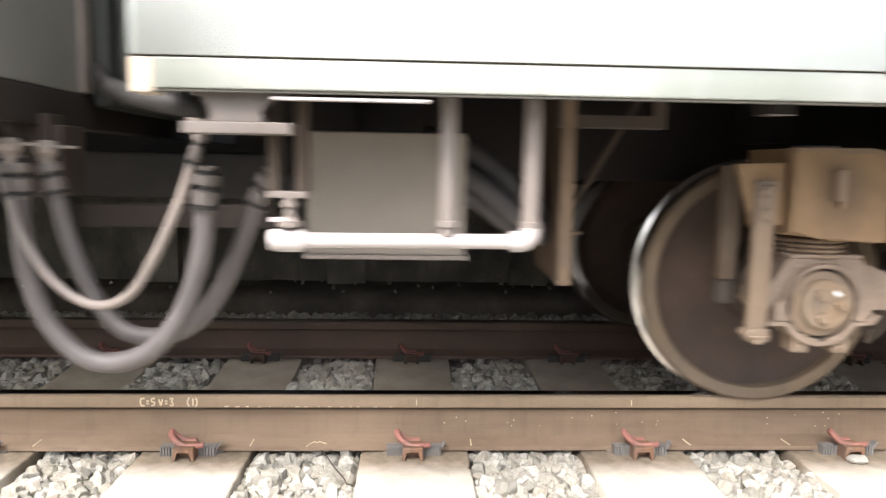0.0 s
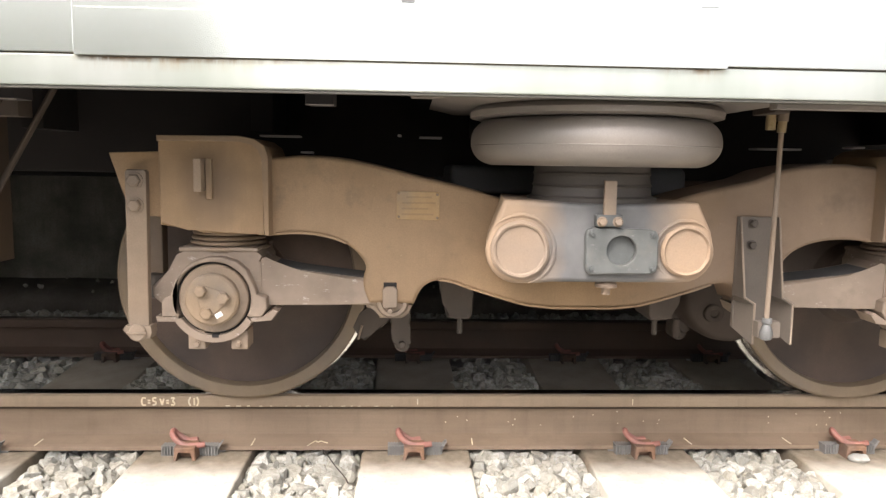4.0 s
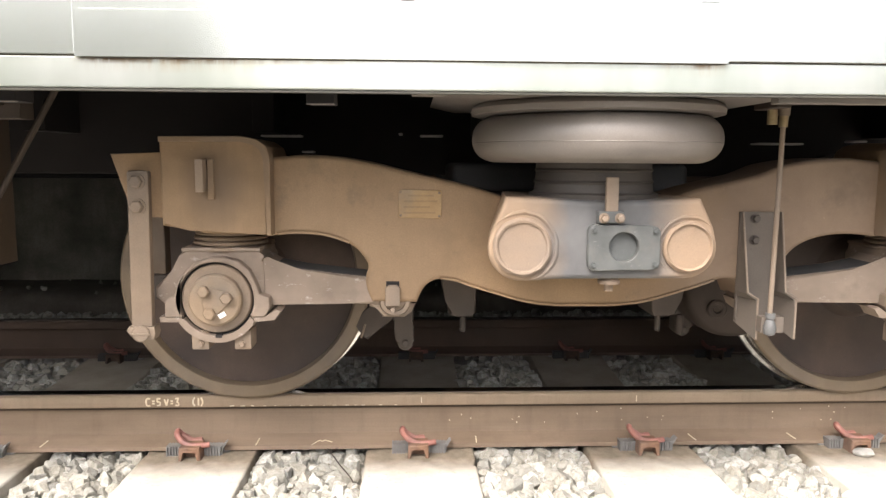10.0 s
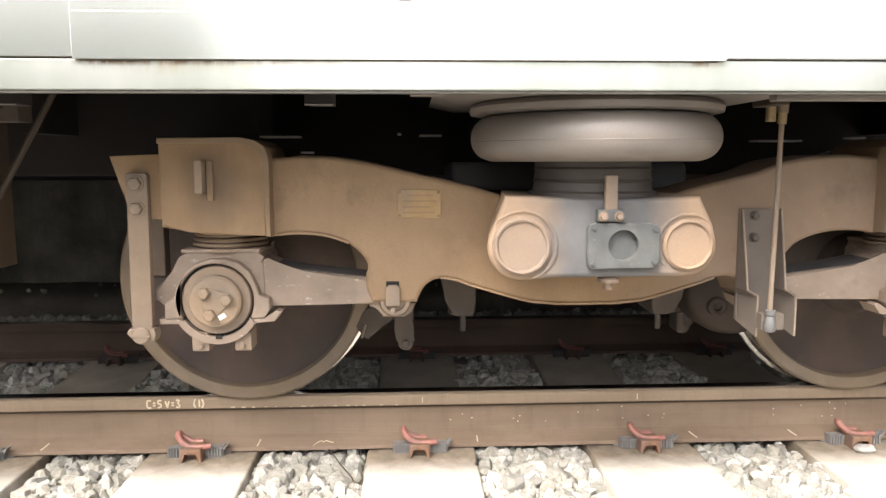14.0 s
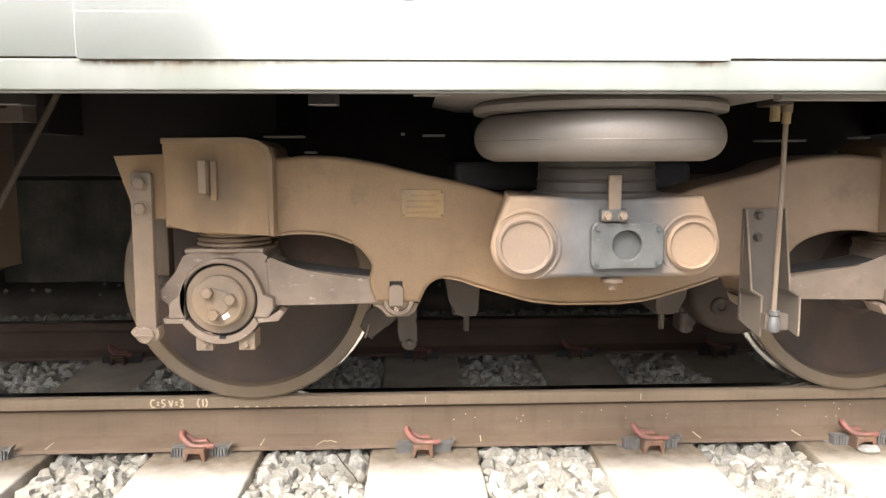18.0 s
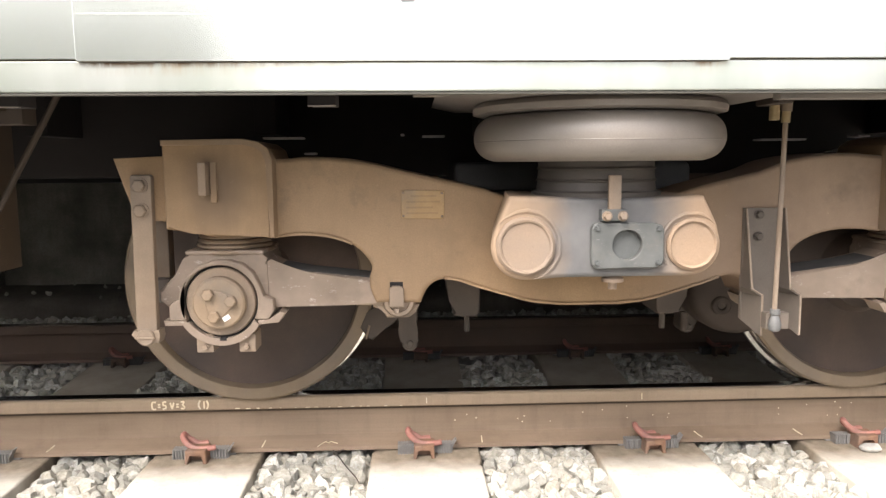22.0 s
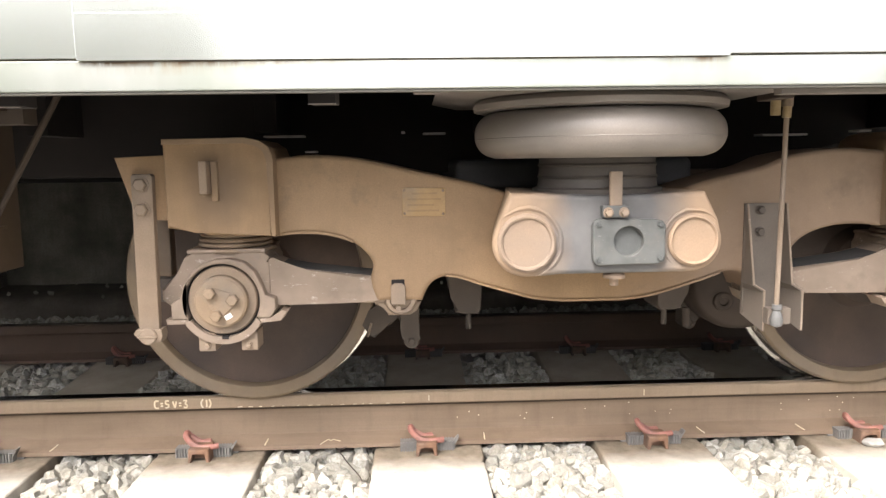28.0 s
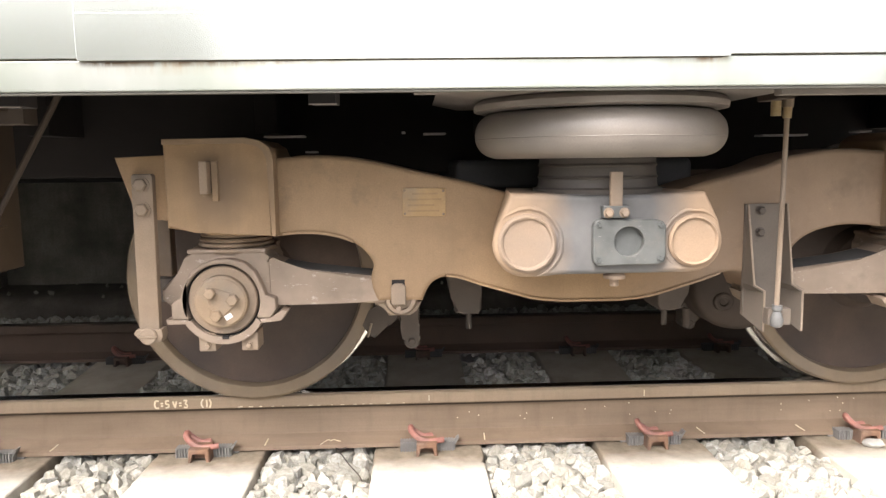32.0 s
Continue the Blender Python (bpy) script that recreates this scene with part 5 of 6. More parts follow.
def make_body_shell():
    part("sill", a_box((END_X + 0.035, SIDE, 0.9155), (TAIL_X, SIDE + 0.03, 0.979), 0.004), SILL, carriage, "pale lower sill strip with rust runs")
    part("sill_lip", a_box((END_X + 0.035, SIDE + 0.004, 0.9095), (TAIL_X, SIDE + 0.018, 0.9157), 0.001), DRIP, carriage, "olive-grey drip edge under the sill")
    # Dark strips for the panel joint and the overhang's shadow line.
    part("seam_strip", a_box((END_X + 0.04, SIDE + 0.003, 0.9792), (TAIL_X, SIDE + 0.03, 0.983), 0.0), SEAM, carriage, "dark strip for the joint and its shade over the sill")
    bm = bmesh.new()
    prism(bm, [(-0.684, 0.9805), (-0.668, 0.9745), (0.648, 0.9745), (0.668, 0.9805), (0.668, 0.9845), (-0.684, 0.9845)], SIDE - 0.004, SIDE + 0.003)
    part("seam_strip", bm, SEAM, carriage, "dark strip for the joint and its shade over the sill")
    for x0, x1, z0, z1, y in ((END_X + 0.004, -0.6815, 0.9812, 3.35, -0.838), (-0.680, 0.6645, 0.9765, 1.0710, -0.8425), (-0.680, 0.6645, 1.0710, 3.35, -0.8421), (0.666, 5.0, 0.9812, 3.35, -0.838), (5.002, TAIL_X, 0.9812, 3.35, -0.838)):
        part("side_panel", a_box((x0, y, z0), (x1, y + 0.06, z1), 0.002 if x0 != -0.680 else 0.0005), BODY, carriage, "smooth pale painted side panel")
    part("corner_post", a_box((END_X - 0.012, SIDE - 0.003, 0.905), (END_X + 0.036, SIDE + 0.07, 0.9785), 0.006), POST, carriage, "rust-stained foot of the corner post")
    part("corner_trim", a_box((END_X - 0.012, SIDE - 0.004, 0.9795), (END_X + 0.003, SIDE + 0.07, 3.35), 0.004), BODY, carriage, "pale corner trim of the carriage")
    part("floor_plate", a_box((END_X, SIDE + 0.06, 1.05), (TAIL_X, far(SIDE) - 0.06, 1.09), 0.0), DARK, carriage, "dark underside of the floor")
    part("end_wall", a_box((END_X, SIDE + 0.06, 0.98), (END_X + 0.05, far(SIDE) - 0.06, 3.35), 0.004), BODY, carriage, "carriage end wall")
    part("end_wall", a_box((TAIL_X - 0.05, SIDE + 0.06, 0.98), (TAIL_X, far(SIDE) - 0.06, 3.35), 0.004), BODY, carriage, "carriage end wall")
    part("far_side", a_box((END_X, far(SIDE) - 0.06, 0.909), (TAIL_X, far(SIDE), 3.35), 0.004), BODY, carriage, "far side wall")
    bm = bmesh.new()
    w = MID - SIDE
    o = [(MID - w, 3.352), (MID - w + 0.06, 3.50), (MID - w + 0.3, 3.62), (MID, 3.70), (MID + w - 0.3, 3.62), (MID + w - 0.06, 3.50), (MID + w, 3.352)]
    rings = [[bm.verts.new((x, y, z)) for y, z in o] for x in (END_X, TAIL_X)]
    for i in range(len(o) - 1):
        bm.faces.new((rings[0][i], rings[1][i], rings[1][i + 1], rings[0][i + 1]))
    bm.faces.new((rings[0][0], rings[0][-1], rings[1][-1], rings[1][0]))
    bm.faces.new(rings[0])
    bm.faces.new(rings[1][::-1])
    part("roof", bm, GREY_BOX, carriage, "curved grey carriage roof", smooth=60)
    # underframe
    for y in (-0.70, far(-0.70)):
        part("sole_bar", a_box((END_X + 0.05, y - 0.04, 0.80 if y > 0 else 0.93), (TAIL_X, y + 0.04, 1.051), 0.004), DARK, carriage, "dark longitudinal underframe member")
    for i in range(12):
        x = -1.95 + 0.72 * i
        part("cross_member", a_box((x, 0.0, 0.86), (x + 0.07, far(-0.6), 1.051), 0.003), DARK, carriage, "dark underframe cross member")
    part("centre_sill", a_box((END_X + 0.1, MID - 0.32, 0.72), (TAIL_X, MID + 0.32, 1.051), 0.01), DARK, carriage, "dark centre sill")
    bm = bmesh.new()
    prism(bm, [(0.055, 0.932), (0.925, 0.932), (0.86, 0.916), (0.13, 0.916)], -0.80, -0.14, 0.002, 1)
    part("spring_mount", bm, RUBBER_RIM, carriage, "flat mounting plate over the air spring")
    part("spring_mount", a_box((0.16, -0.79, 0.924), (0.83, -0.10, 1.051), 0.003), RUBBER_RIM, carriage, "flat mounting plate over the air spring")
    for x0, x1, z in ((0.0, 0.079, 0.909), (0.80, 1.95, 0.900)):
        part("mount_flange", a_box((x0, -0.795, z), (x1, -0.76, 0.9225), 0.002), RUBBER_RIM, carriage, "pale flange beside the mounting plate")
    for x in (-0.228, -1.52 + 0.62, 1.62):
        part("jacking_tab", a_box((x, -0.77, 0.893), (x + 0.06, -0.69, 1.051), 0.003), DARK, carriage, "small dark steel jacking tab")
        # Pale strip for the glint along the tab's lower edge.
        part("tab_edge_glint", a_box((x, -0.772, 0.8905), (x + 0.06, -0.76, 0.8925), 0.0), PIPE, carriage)
    part("valve_block", a_box((0.885, -0.62, 0.905), (0.925, -0.50, 1.051), 0.004), BROWN, carriage, "small levelling valve block")
    bm = bmesh.new()
    rod(bm, (0.917, -0.54, 0.868), (0.917, -0.54, 0.905), 0.0125)
    part("valve_fitting", bm, BRASS, carriage, "brass valve fitting")
    # small marks and plates on the side
    for x0, x1, z0, z1 in ((-0.022, 0.006, 1.094, 1.16), (0.60, 0.64, 1.10, 1.17)):
        part("side_plate", a_box((x0, -0.8440, z0), (x1, -0.838, z1), 0.001), MARK if x0 < 0 else MARK_FAINT, carriage, "small grey plate on the side")
    for x in (-2.06, -1.96, -1.86):
        part("marking_bar", a_box((x, -0.8388, 1.085), (x + 0.05, -0.8375, 1.10), 0.0), MARK_FAINT, carriage, "faded grey marking")


make_body_shell()


def make_underfloor_gear():
    # pale pipe frame below the sill
    py = -0.72
    bm = bmesh.new()
    rod(bm, (-1.9876, py, 0.5925), (-1.4393, py, 0.5949), 0.0173, 20)
    part("drain_frame", bm, PIPE_WHITE, carriage, "white horizontal drain pipe")
    for x in (-1.6115, -1.4201):
        bm = bmesh.new()
        rod(bm, (x, py, 0.6083), (x, py, 1.051), 0.0202, 20)
        part("upright_pipe", bm, PIPE, carriage, "pale upright pipe")
        bm = bmesh.new()
        lathe(bm, [(0.0202, 0.6257), (0.025, 0.6276), (0.025, 0.6406), (0.0202, 0.6425)], (x, py, 0), "z", 20)
        part("pipe_collar", bm, PIPE, carriage)
    bm = bmesh.new()
    tube(bm, curve([Vector((-1.4653, py, 0.5949)), Vector((-1.4355, py, 0.5968)), Vector((-1.4220, py, 0.6112)), Vector((-1.4201, py, 0.6343))], 5), 0.0245, 16)
    part("pipe_elbow", bm, PIPE_WHITE, carriage, "pale pipe elbow")
    bm = bmesh.new()
    lathe(bm, [(0, -2.0184), (0.0217, -2.0136), (0.027, -1.9973), (0.027, -1.9405), (0.0217, -1.9347), (0.0173, -1.9299)], (0, py, 0.5925), "x", 20)
    part("pipe_end", bm, PIPE_WHITE, carriage, "rounded pipe end fitting")
    bm = bmesh.new()
    for z, r in ((0.6050, 0.016), (0.6237, 0.028), (0.6343, 0.0175), (0.6680, 0.0175)):
        lathe(bm, [(0, z), (r, z), (r, z + 0.013), (0, z + 0.013)], (-1.9684, py, 0), "z", 18)
    rod(bm, (-1.9684, py, 0.6132), (-1.9684, py, 0.6968), 0.013)
    part("pipe_valve", bm, PIPE, carriage, "pale valve over the pipe end")
    part("hanger_foot", a_box((-2.0184, py - 0.01, 0.6882), (-1.9299, py + 0.07, 0.7036), 0.003), PIPE, carriage, "pale foot plate of the valve hanger")
    for x in (-2.0175, -1.9549):
        part("hanger_strap", a_box((x, py, 0.7017), (x + 0.024, py + 0.06, 1.051), 0.003), GUARD, carriage, "brown hanger strap")
    part("cock_handle", a_box((-2.0113, py - 0.016, 0.6343), (-1.9559, py - 0.005, 0.6449), 0.002), PIPE_WHITE, carriage, "white cock handle")
    part("hanger_plate", a_box((-2.180, -0.81, 0.826), (-1.952, -0.72, 0.851), 0.003), HANG_PAINT, carriage, "pale flat hanger plate")
    bm = bmesh.new()
    prism(bm, [(-2.155, 0.9165), (-1.965, 0.9165), (-1.998, 0.898), (-2.016, 0.880), (-2.018, 0.866), (-2.008, 0.851), (-2.128, 0.851), (-2.118, 0.866), (-2.122, 0.882), (-2.136, 0.898)], -0.80, -0.74, 0.003)
    part("hanger_neck", bm, HANG_PAINT, carriage, "pale waisted hanger")
    part("step_strip", a_box((-1.985, -0.832, 0.8965), (-1.66, -0.80, 0.9025), 0.001), PIPE_WHITE, carriage, "pale strip under the sill")
    # equipment case
    part("equipment_case", a_box((-1.965, -0.49, 0.53), (-1.552, -0.24, 0.85), 0.008), GREY_BOX, carriage, "plain grey equipment case")
    part("case_lip", a_box((-1.972, -0.498, 0.520), (-1.545, -0.23, 0.532), 0.002), PIPE, carriage)
    # stone guard plate with its stay
    bm = bmesh.new()
    v = [bm.verts.new(q) for q in ((-1.285, -0.42, 0.447), (-1.285, -0.42, 1.051), (-1.285, -0.02, 1.051), (-1.285, -0.02, 0.447), (-1.26, -0.42, 0.447), (-1.26, -0.42, 1.051), (-1.26, -0.02, 1.051), (-1.26, -0.02, 0.447))]
    for q in ((0, 1, 2, 3), (4, 5, 6, 7), (0, 1, 5, 4), (1, 2, 6, 5), (2, 3, 7, 6), (3, 0, 4, 7)):
        bm.faces.new([v[k] for k in q])
    guard = part("guard_plate", bm, GUARD, carriage, "tan guard plate in front of the wheel")
    part("edge_flange", a_box((-1.292, -0.432, 0.445), (-1.256, -0.42, 1.051), 0.002), EDGE, guard)
    bm = bmesh.new()
    prism(bm, [(-1.30, 1.051), (-1.27, 1.051), (-1.27, 0.904), (-1.045, 0.904), (-1.045, 1.051), (-1.01, 1.051), (-1.01, 0.874), (-1.30, 0.874)], -0.43, -0.36, 0.003)
    part("guard_beam", bm, BEAM, carriage, "tan cross beam over the guard plate")
    bm = bmesh.new()
    tube(bm, [Vector((-0.972, -0.21, 1.051)), Vector((-1.236, -0.21, 0.602)), Vector((-1.246, -0.21, 0.592))], 0.0095, 8)
    part("guard_stay", bm, BEAM, carriage, "slanting stay of the guard plate")
    part("stay_foot", a_box((-1.262, -0.40, 0.582), (-1.222, -0.16, 0.590), 0.002), GUARD, carriage)
    # cable hoses between the case and the bogie
    runs = (((-1.66, -0.26, 0.845), (-1.56, -0.26, 0.820), (-1.46, -0.26, 0.760), (-1.38, -0.25, 0.690), (-1.31, -0.22, 0.63), (-1.27, -0.16, 0.59)),
            ((-1.64, -0.32, 0.770), (-1.56, -0.32, 0.745), (-1.47, -0.32, 0.690), (-1.39, -0.31, 0.625), (-1.32, -0.27, 0.58), (-1.28, -0.20, 0.56)),
            ((-1.64, -0.30, 0.700), (-1.56, -0.30, 0.690), (-1.49, -0.29, 0.655), (-1.42, -0.28, 0.605), (-1.34, -0.24, 0.57), (-1.28, -0.16, 0.56)))
    for points, r in zip(runs, (0.036, 0.034, 0.026)):
        bm = bmesh.new()
        line = curve([Vector(q) for q in points], 9)
        tube(bm, line, [r * (1.0 + 0.045 * (k % 2)) for k in range(len(line))], 14)
        part("cable_hose", bm, CABLE, carriage, "thick grey corrugated cable hose")


make_underfloor_gear()


# ---- the next carriage and the coupling hoses ----
def make_next_carriage():
    root = thing("next_carriage", (-3.2, MID, 0), "next railway carriage with a dull grey end wall", "train carriage")
    x = -2.72
    part("end_wall", a_box((x - 0.06, SIDE, 0.965), (x, MID - 0.55, 3.35), 0.01), END_WALL, root, "dull grey carriage end wall")
    part("end_wall", a_box((x - 0.06, MID + 0.55, 0.965), (x, far(SIDE), 3.35), 0.01), END_WALL, root, "dull grey carriage end wall")
    part("body", a_box((-18.0, SIDE, 0.909), (x - 0.06, far(SIDE), 3.6), 0.03), BODY, root, "pale carriage body")
    part("headstock", a_box((x - 0.10, SIDE + 0.01, 0.86), (x + 0.004, far(SIDE), 0.964), 0.008), RED_BROWN, root, "dark headstock below the end wall")
    for i in range(6):
        xx = x + 0.01 + i * 0.075
        part("gangway_fold", a_box((xx, MID - 0.55, 0.93), (xx + 0.06, MID + 0.55, 3.1), 0.02, 2), GANGWAY, root, "dark grey-green folded gangway bellows")
    # Added dark panel; covers the gleam on the body's end face.
    part("gangway_back", a_box((x - 0.058, MID - 0.549, 0.966), (x - 0.01, MID + 0.549, 3.3), 0.0), GANGWAY, root, "dark panel added to hide the bright body end behind the gangway")
    part("edge_trim", a_box((x + 0.0005, MID - 0.62, 0.97), (x + 0.02, MID - 0.56, 3.2), 0.004), PIPE, root, "pale upright trim beside the gangway")
    part("buffer_beam_box", a_box((x - 0.1, -0.30, 0.66), (x + 0.06, -0.16, 0.86), 0.006), CASING, root, "brown steel bracket under the headstock")
    part("coupler_bar", a_box((x - 0.3, MID - 0.12, 0.62), (END_X + 0.25, MID + 0.12, 0.80), 0.02), NEAR_BLACK, root, "dark coupler bar between the carriages")
    part("lower_beam", a_box((x, -0.10, 0.56), (END_X + 0.15, 0.0, 0.63), 0.006), RED_BROWN, root, "brown tie beam")
    bm = bmesh.new()
    line = curve([Vector(q) for q in ((x + 0.03, 0.02, 1.05), (x + 0.15, -0.24, 0.985), (x + 0.32, -0.50, 0.930), (x + 0.46, -0.64, 0.900), (x + 0.57, -0.71, 0.884))], 14)
    tube(bm, line, [0.021 + 0.005 * (k % 2) for k in range(len(line))], 14)
    part("ribbed_conduit", bm, CONDUIT, root, "dark ribbed cable conduit between the carriages")
    return root


next_carriage = make_next_carriage()


def make_hose(points, r, label, mat=None):
    mid = Vector(points[len(points) // 2])
    root = thing("jumper_hose", mid, label, "hose", "coupling hoses")
    bm = bmesh.new()
    tube(bm, curve([Vector(q) for q in points], 8), r, 16)
    part("hose", bm, mat or HOSE, root)
    for q, q2 in ((points[0], points[1]), (points[-1], points[-2])):
        a, b = Vector(q), Vector(q2)
        d = (b - a).normalized()
        bm = bmesh.new()
        along = (-0.075, -0.055, -0.053, -0.030, -0.028, -0.012, -0.010, 0.022, 0.024, 0.044)
        wide = (0.9, 0.9, 1.35, 1.35, 1.0, 1.0, 1.3, 1.3, 1.12, 1.12)
        tube(bm, [a + k * d for k in along], [r * k for k in wide], 16)
        ferrule = part("ferrule", bm, HOSE_END, root, "pale ringed metal hose ferrule")
        for k in (-0.062, -0.020, 0.030):
            bm = bmesh.new()
            tube(bm, [a + (k - 0.004) * d, a + (k + 0.004) * d], r * (1.06 if k < 0 else 1.34), 16)
            part("ring", bm, NEAR_BLACK, ferrule, "dark ring round the ferrule")
    return root


hoses = [
    make_hose([(-2.745, -0.38, 0.70), (-2.735, -0.38, 0.50), (-2.69, -0.38, 0.34), (-2.60, -0.39, 0.238), (-2.50, -0.40, 0.215), (-2.385, -0.42, 0.262), (-2.293, -0.44, 0.38), (-2.240, -0.46, 0.54), (-2.226, -0.47, 0.68)], 0.028, "thick grey rubber hose hanging between two carriages"),
    make_hose([(-2.69, -0.30, 0.70), (-2.65, -0.30, 0.53), (-2.59, -0.30, 0.38), (-2.50, -0.32, 0.285), (-2.38, -0.33, 0.275), (-2.27, -0.35, 0.34), (-2.19, -0.36, 0.47), (-2.10, -0.38, 0.68)], 0.026, "thick grey rubber hose hanging between two carriages"),
    make_hose([(-2.755, -0.42, 0.70), (-2.72, -0.42, 0.57), (-2.64, -0.43, 0.445), (-2.53, -0.45, 0.385), (-2.43, -0.47, 0.415), (-2.35, -0.50, 0.52), (-2.285, -0.50, 0.66), (-2.245, -0.48, 0.79)], 0.013, "thin tan hose hanging between two carriages", PIPE),
]

for x, y, z in ((-2.752, -0.40, 0.795), (-2.70, -0.31, 0.79), (-2.235, -0.47, 0.865)):
    cock = thing("angle_cock", (x, y, z), "pale rounded air cock over a coupling hose", "air cock", "air cocks")
    bm = bmesh.new()
    lathe(bm, [(0, z - 0.05), (0.020, z - 0.045), (0.022, z - 0.02), (0.032, z - 0.008), (0.034, z + 0.008), (0.026, z + 0.024), (0, z + 0.030)], (x, y, 0), "z", 20)
    part("cock_body", bm, PIPE, cock)
    part("cock_handle", a_box((x + 0.02, y - 0.012, z + 0.004), (x + 0.085, y + 0.012, z + 0.013), 0.003), PIPE, cock, "flat handle of the cock")
    part("cock_stem", a_box((x - 0.014, y - 0.01, z + 0.02), (x + 0.014, y + 0.08, z + 0.10), 0.004), BROWN, cock, "dark mounting of the cock")
    hoses.append(cock)

# ---- marks on the near rail ----
def make_rail_marks():
    y = -0.0345
    glyphs = {"C": [((1, 1), (0.2, 1)), ((0.2, 1), (0, 0.7)), ((0, 0.7), (0, 0.3)), ((0, 0.3), (0.2, 0)), ((0.2, 0), (1, 0))],
              "=": [((0, 0.65), (0.8, 0.65)), ((0, 0.3), (0.8, 0.3))],
              "5": [((1, 1), (0.1, 1)), ((0.1, 1), (0.1, 0.55)), ((0.1, 0.55), (0.9, 0.5)), ((0.9, 0.5), (0.9, 0.1)), ((0.9, 0.1), (0, 0))],
              "V": [((0, 0.9), (0.45, 0)), ((0.45, 0), (0.9, 0.9))],
              "3": [((0, 1), (0.8, 1)), ((0.8, 1), (0.4, 0.55)), ((0.4, 0.55), (0.9, 0.3)), ((0.9, 0.3), (0.7, 0)), ((0.7, 0), (0, 0.05))],
              "(": [((0.6, 1.1), (0.1, 0.7)), ((0.1, 0.7), (0.1, 0.3)), ((0.1, 0.3), (0.6, -0.1))],
              "1": [((0.4, 1), (0.4, 0))],
              ")": [((0, 1.1), (0.5, 0.7)), ((0.5, 0.7), (0.5, 0.3)), ((0.5, 0.3), (0, -0.1))]}
    x = -0.871
    for ch, wide in (("C", 0.0165), ("=", 0.0125), ("5", 0.0145), (" ", 0.004), ("V", 0.0165), ("=", 0.0125), ("3", 0.0165), (" ", 0.034), ("(", 0.013), ("1", 0.008), (")", 0.012)):
        for a, b in glyphs.get(ch, []):
            stroke((x + a[0] * wide * 0.8, -0.033 + 0.024 * a[1]), (x + b[0] * wide * 0.8, -0.033 + 0.024 * b[1]), 0.0050, y, near_rail, "chalk_stroke")
        x += wide + 0.003
    for sx, sz, ex, ez, w in ((-0.60, -0.036, -0.585, -0.035, 0.003), (-0.565, -0.036, -0.55, -0.036, 0.003), (-0.53, -0.036, -0.52, -0.036, 0.003), (0.033, -0.012, 0.033, -0.030, 0.003), (0.760, -0.012, 0.760, -0.032, 0.003)):
        stroke((sx, sz), (ex, ez), w, y, near_rail)
    # cream ticks on the foot, where the sleepers lie
    for x, lean in ((-1.199, 0.006), (-0.508, 0.003), (0.216, 0.0), (0.951, -0.008), (1.295, -0.008)):
        bm = bmesh.new()
        tube(bm, [Vector((x + lean, -0.034, -0.1485)), Vector((x, -0.052, -0.1538)), Vector((x - lean, -0.066, -0.158))], 0.0022, 6)
        part("paint_tick", bm, CHALK, near_rail, "cream paint tick on the rail foot")
    scribble = [(-0.327, -0.074, -0.157), (-0.319, -0.060, -0.1555), (-0.304, -0.046, -0.152), (-0.296, -0.052, -0.1535), (-0.287, -0.046, -0.152), (-0.276, -0.051, -0.1533), (-0.263, -0.056, -0.1545)]
    bm = bmesh.new()
    tube(bm, curve([Vector(q) for q in scribble], 4), 0.0016, 6)
    part("paint_scribble", bm, CHALK, near_rail, "cream paint scribble on the rail foot")
    dashes = random.Random(9)
    x = -0.49
    while x < -0.05:
        w = dashes.uniform(0.004, 0.016)
        stroke((x, -0.0365), (x + w, -0.0362), 0.0016, y, near_rail, "chalk_dash")
        x += w + dashes.uniform(0.012, 0.05)
    rng = random.Random(4)
    for _ in range(22):
        x, z = rng.uniform(0.1, 1.6), rng.uniform(-0.115, -0.06)
        stroke((x, z), (x + rng.uniform(-0.003, 0.003), z - 0.003), rng.uniform(0.002, 0.0042), -0.0092, near_rail, "paint_speck")


make_rail_marks()


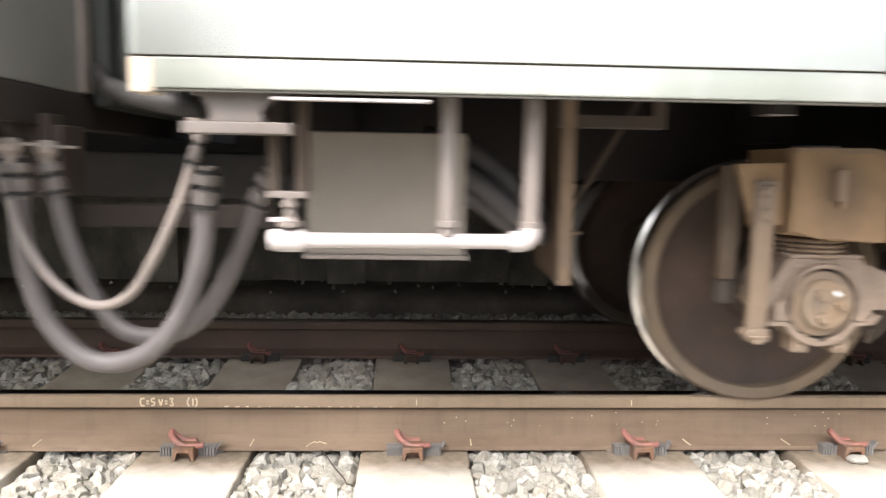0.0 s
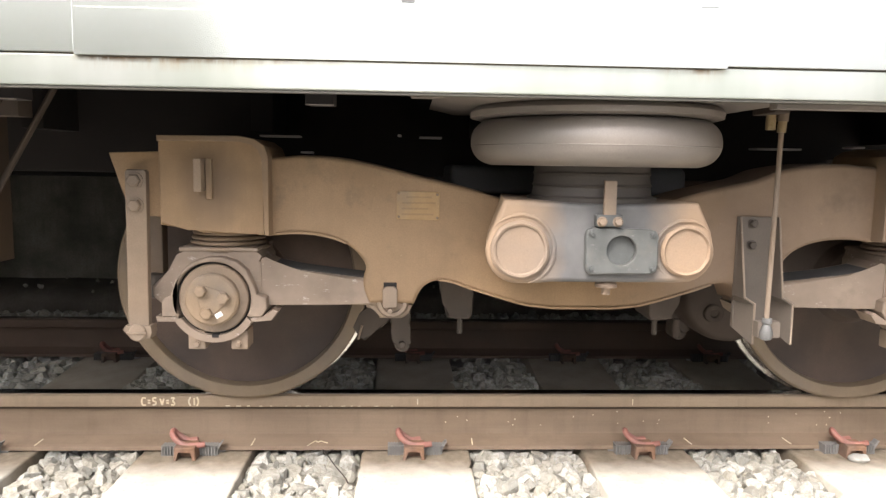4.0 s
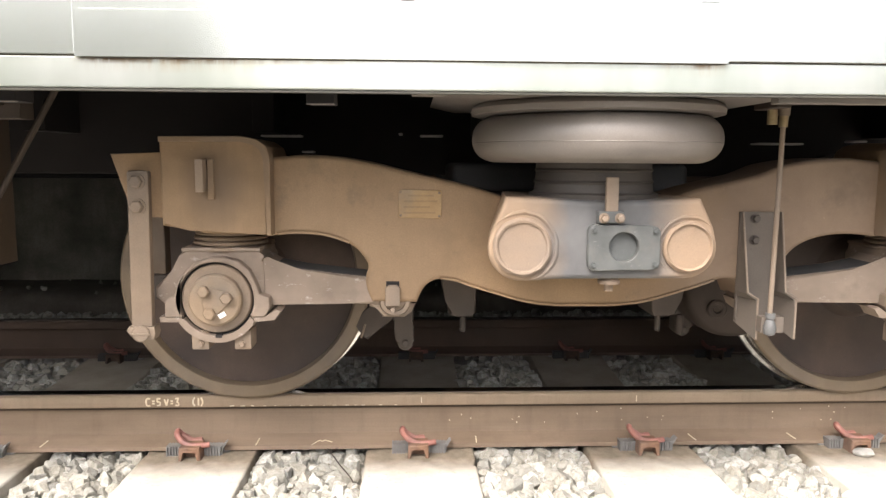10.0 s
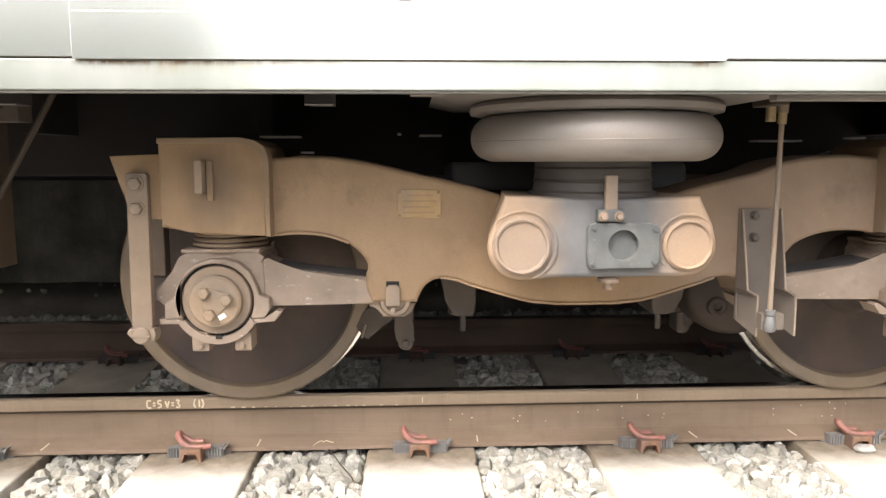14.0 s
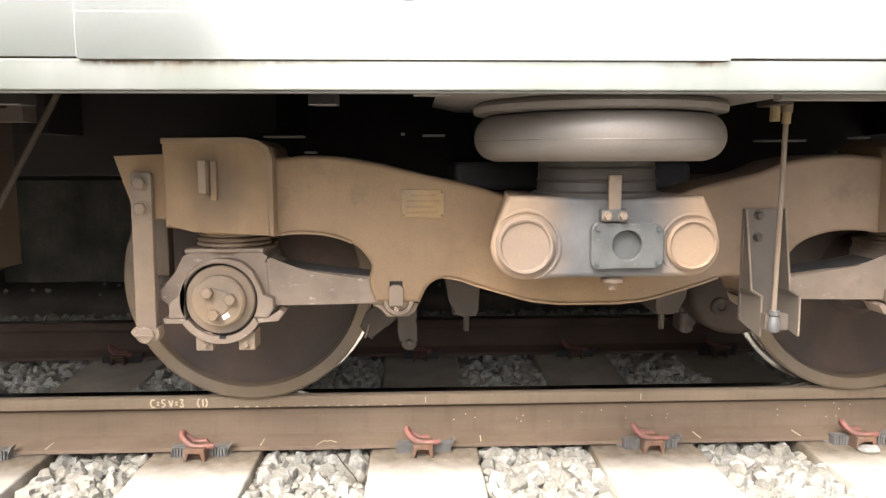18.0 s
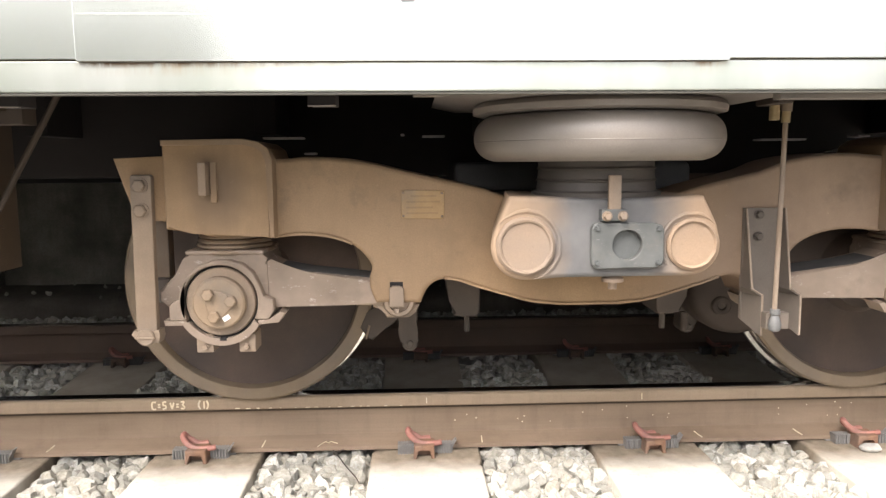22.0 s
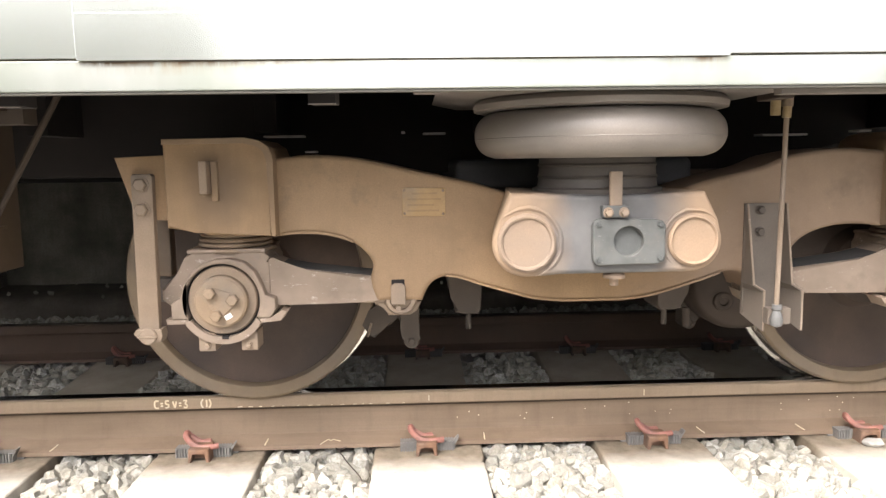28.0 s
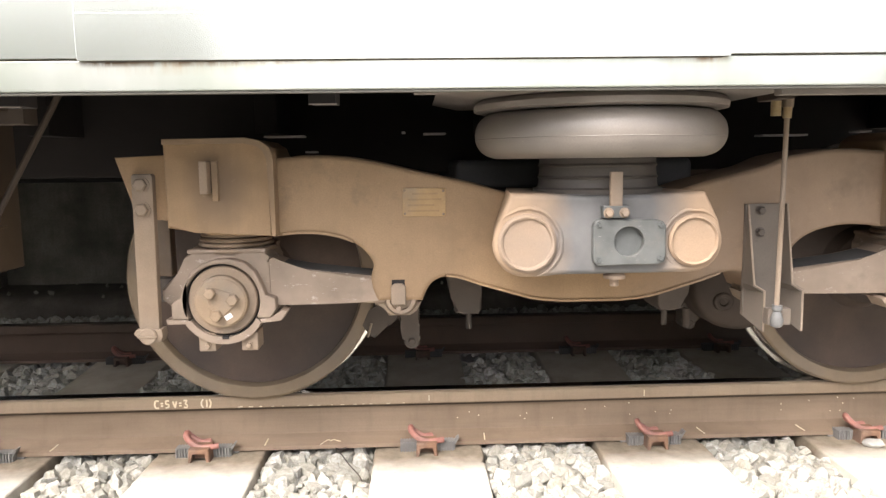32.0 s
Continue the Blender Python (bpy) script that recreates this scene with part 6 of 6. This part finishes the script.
# ---- a pale stone on a sleeper, and unseen walls added to shape light and reflections ----
def make_loose_stone():
    bm = bmesh.new()
    bmesh.ops.create_icosphere(bm, subdivisions=2, radius=1.0)
    for v in bm.verts:
        v.co *= 1 + 0.22 * noise.noise(v.co * 1.7)
        v.co = Vector((v.co.x * 0.036, v.co.y * 0.024, v.co.z * 0.014))
    bm.transform(Matrix.Translation((1.478, -0.165, -0.166)))
    tagged(part("loose_stone", bm, STONE_PALE, smooth=20, at=(1.478, -0.165, -0.178)), "pale loose stone lying on a concrete sleeper", "stone")


make_loose_stone()


def make_twig():
    root = thing("twig", (-0.22, -0.22, -0.19), "thin dark dry twig lying on the ballast", "twig")
    bm = bmesh.new()
    tube(bm, curve([Vector(q) for q in ((-0.274, -0.10, -0.160), (-0.252, -0.155, -0.156), (-0.224, -0.223, -0.158), (-0.186, -0.304, -0.160), (-0.172, -0.338, -0.165))], 4), 0.0020, 6)
    part("stem", bm, BROWN, root)
    bm = bmesh.new()
    tube(bm, [Vector((-0.262, -0.13, -0.158)), Vector((-0.238, -0.118, -0.150))], 0.0014, 6)
    part("side_shoot", bm, BROWN, root)


make_twig()
# Out of view: one wall for the reflection, two to block sky light.
tagged(part("unseen_wall_left", a_box((-14.0, -5.3, -0.8), (-1.35, -5.0, 2.3), 0.01), UNSEEN_WALL), "unseen wall added for the duller reflection in the carriage side", "wall", kind="structure")
tagged(part("unseen_wall_low", a_box((-1.35, -5.3, -0.8), (4.6, -5.05, 0.7), 0.01), UNSEEN_WALL), "unseen low wall added to cut the low sky light", "wall", kind="structure")
tagged(part("unseen_wall_high", a_box((4.6, -5.3, -0.8), (18.0, -5.0, 3.4), 0.01), UNSEEN_WALL), "unseen tall wall added to dim the light from the right", "wall", kind="structure")


# ---- what moves ----
def motions():
    gone = [(0.0, 1.700), (0.25, 1.352), (0.5, 1.020), (0.75, 0.735), (1.0, 0.486), (1.25, 0.306), (1.5, 0.180), (1.75, 0.092), (2.0, 0.038), (2.25, 0.009), (2.5, 0.0), (32.0, 0.0)]
    for ob in (carriage, next_carriage, bogie, *hoses):
        rest = ob.location.copy()
        walk(ob, [(t, pose(rest.x + s, rest.y, rest.z)) for t, s in gone])
    for axle in wheelsets:
        rest = axle.location.copy()
        walk(axle, [(t, pose(rest.x, rest.y, rest.z, 0, math.degrees(s / R_WHEEL), 0)) for t, s in gone])


motions()
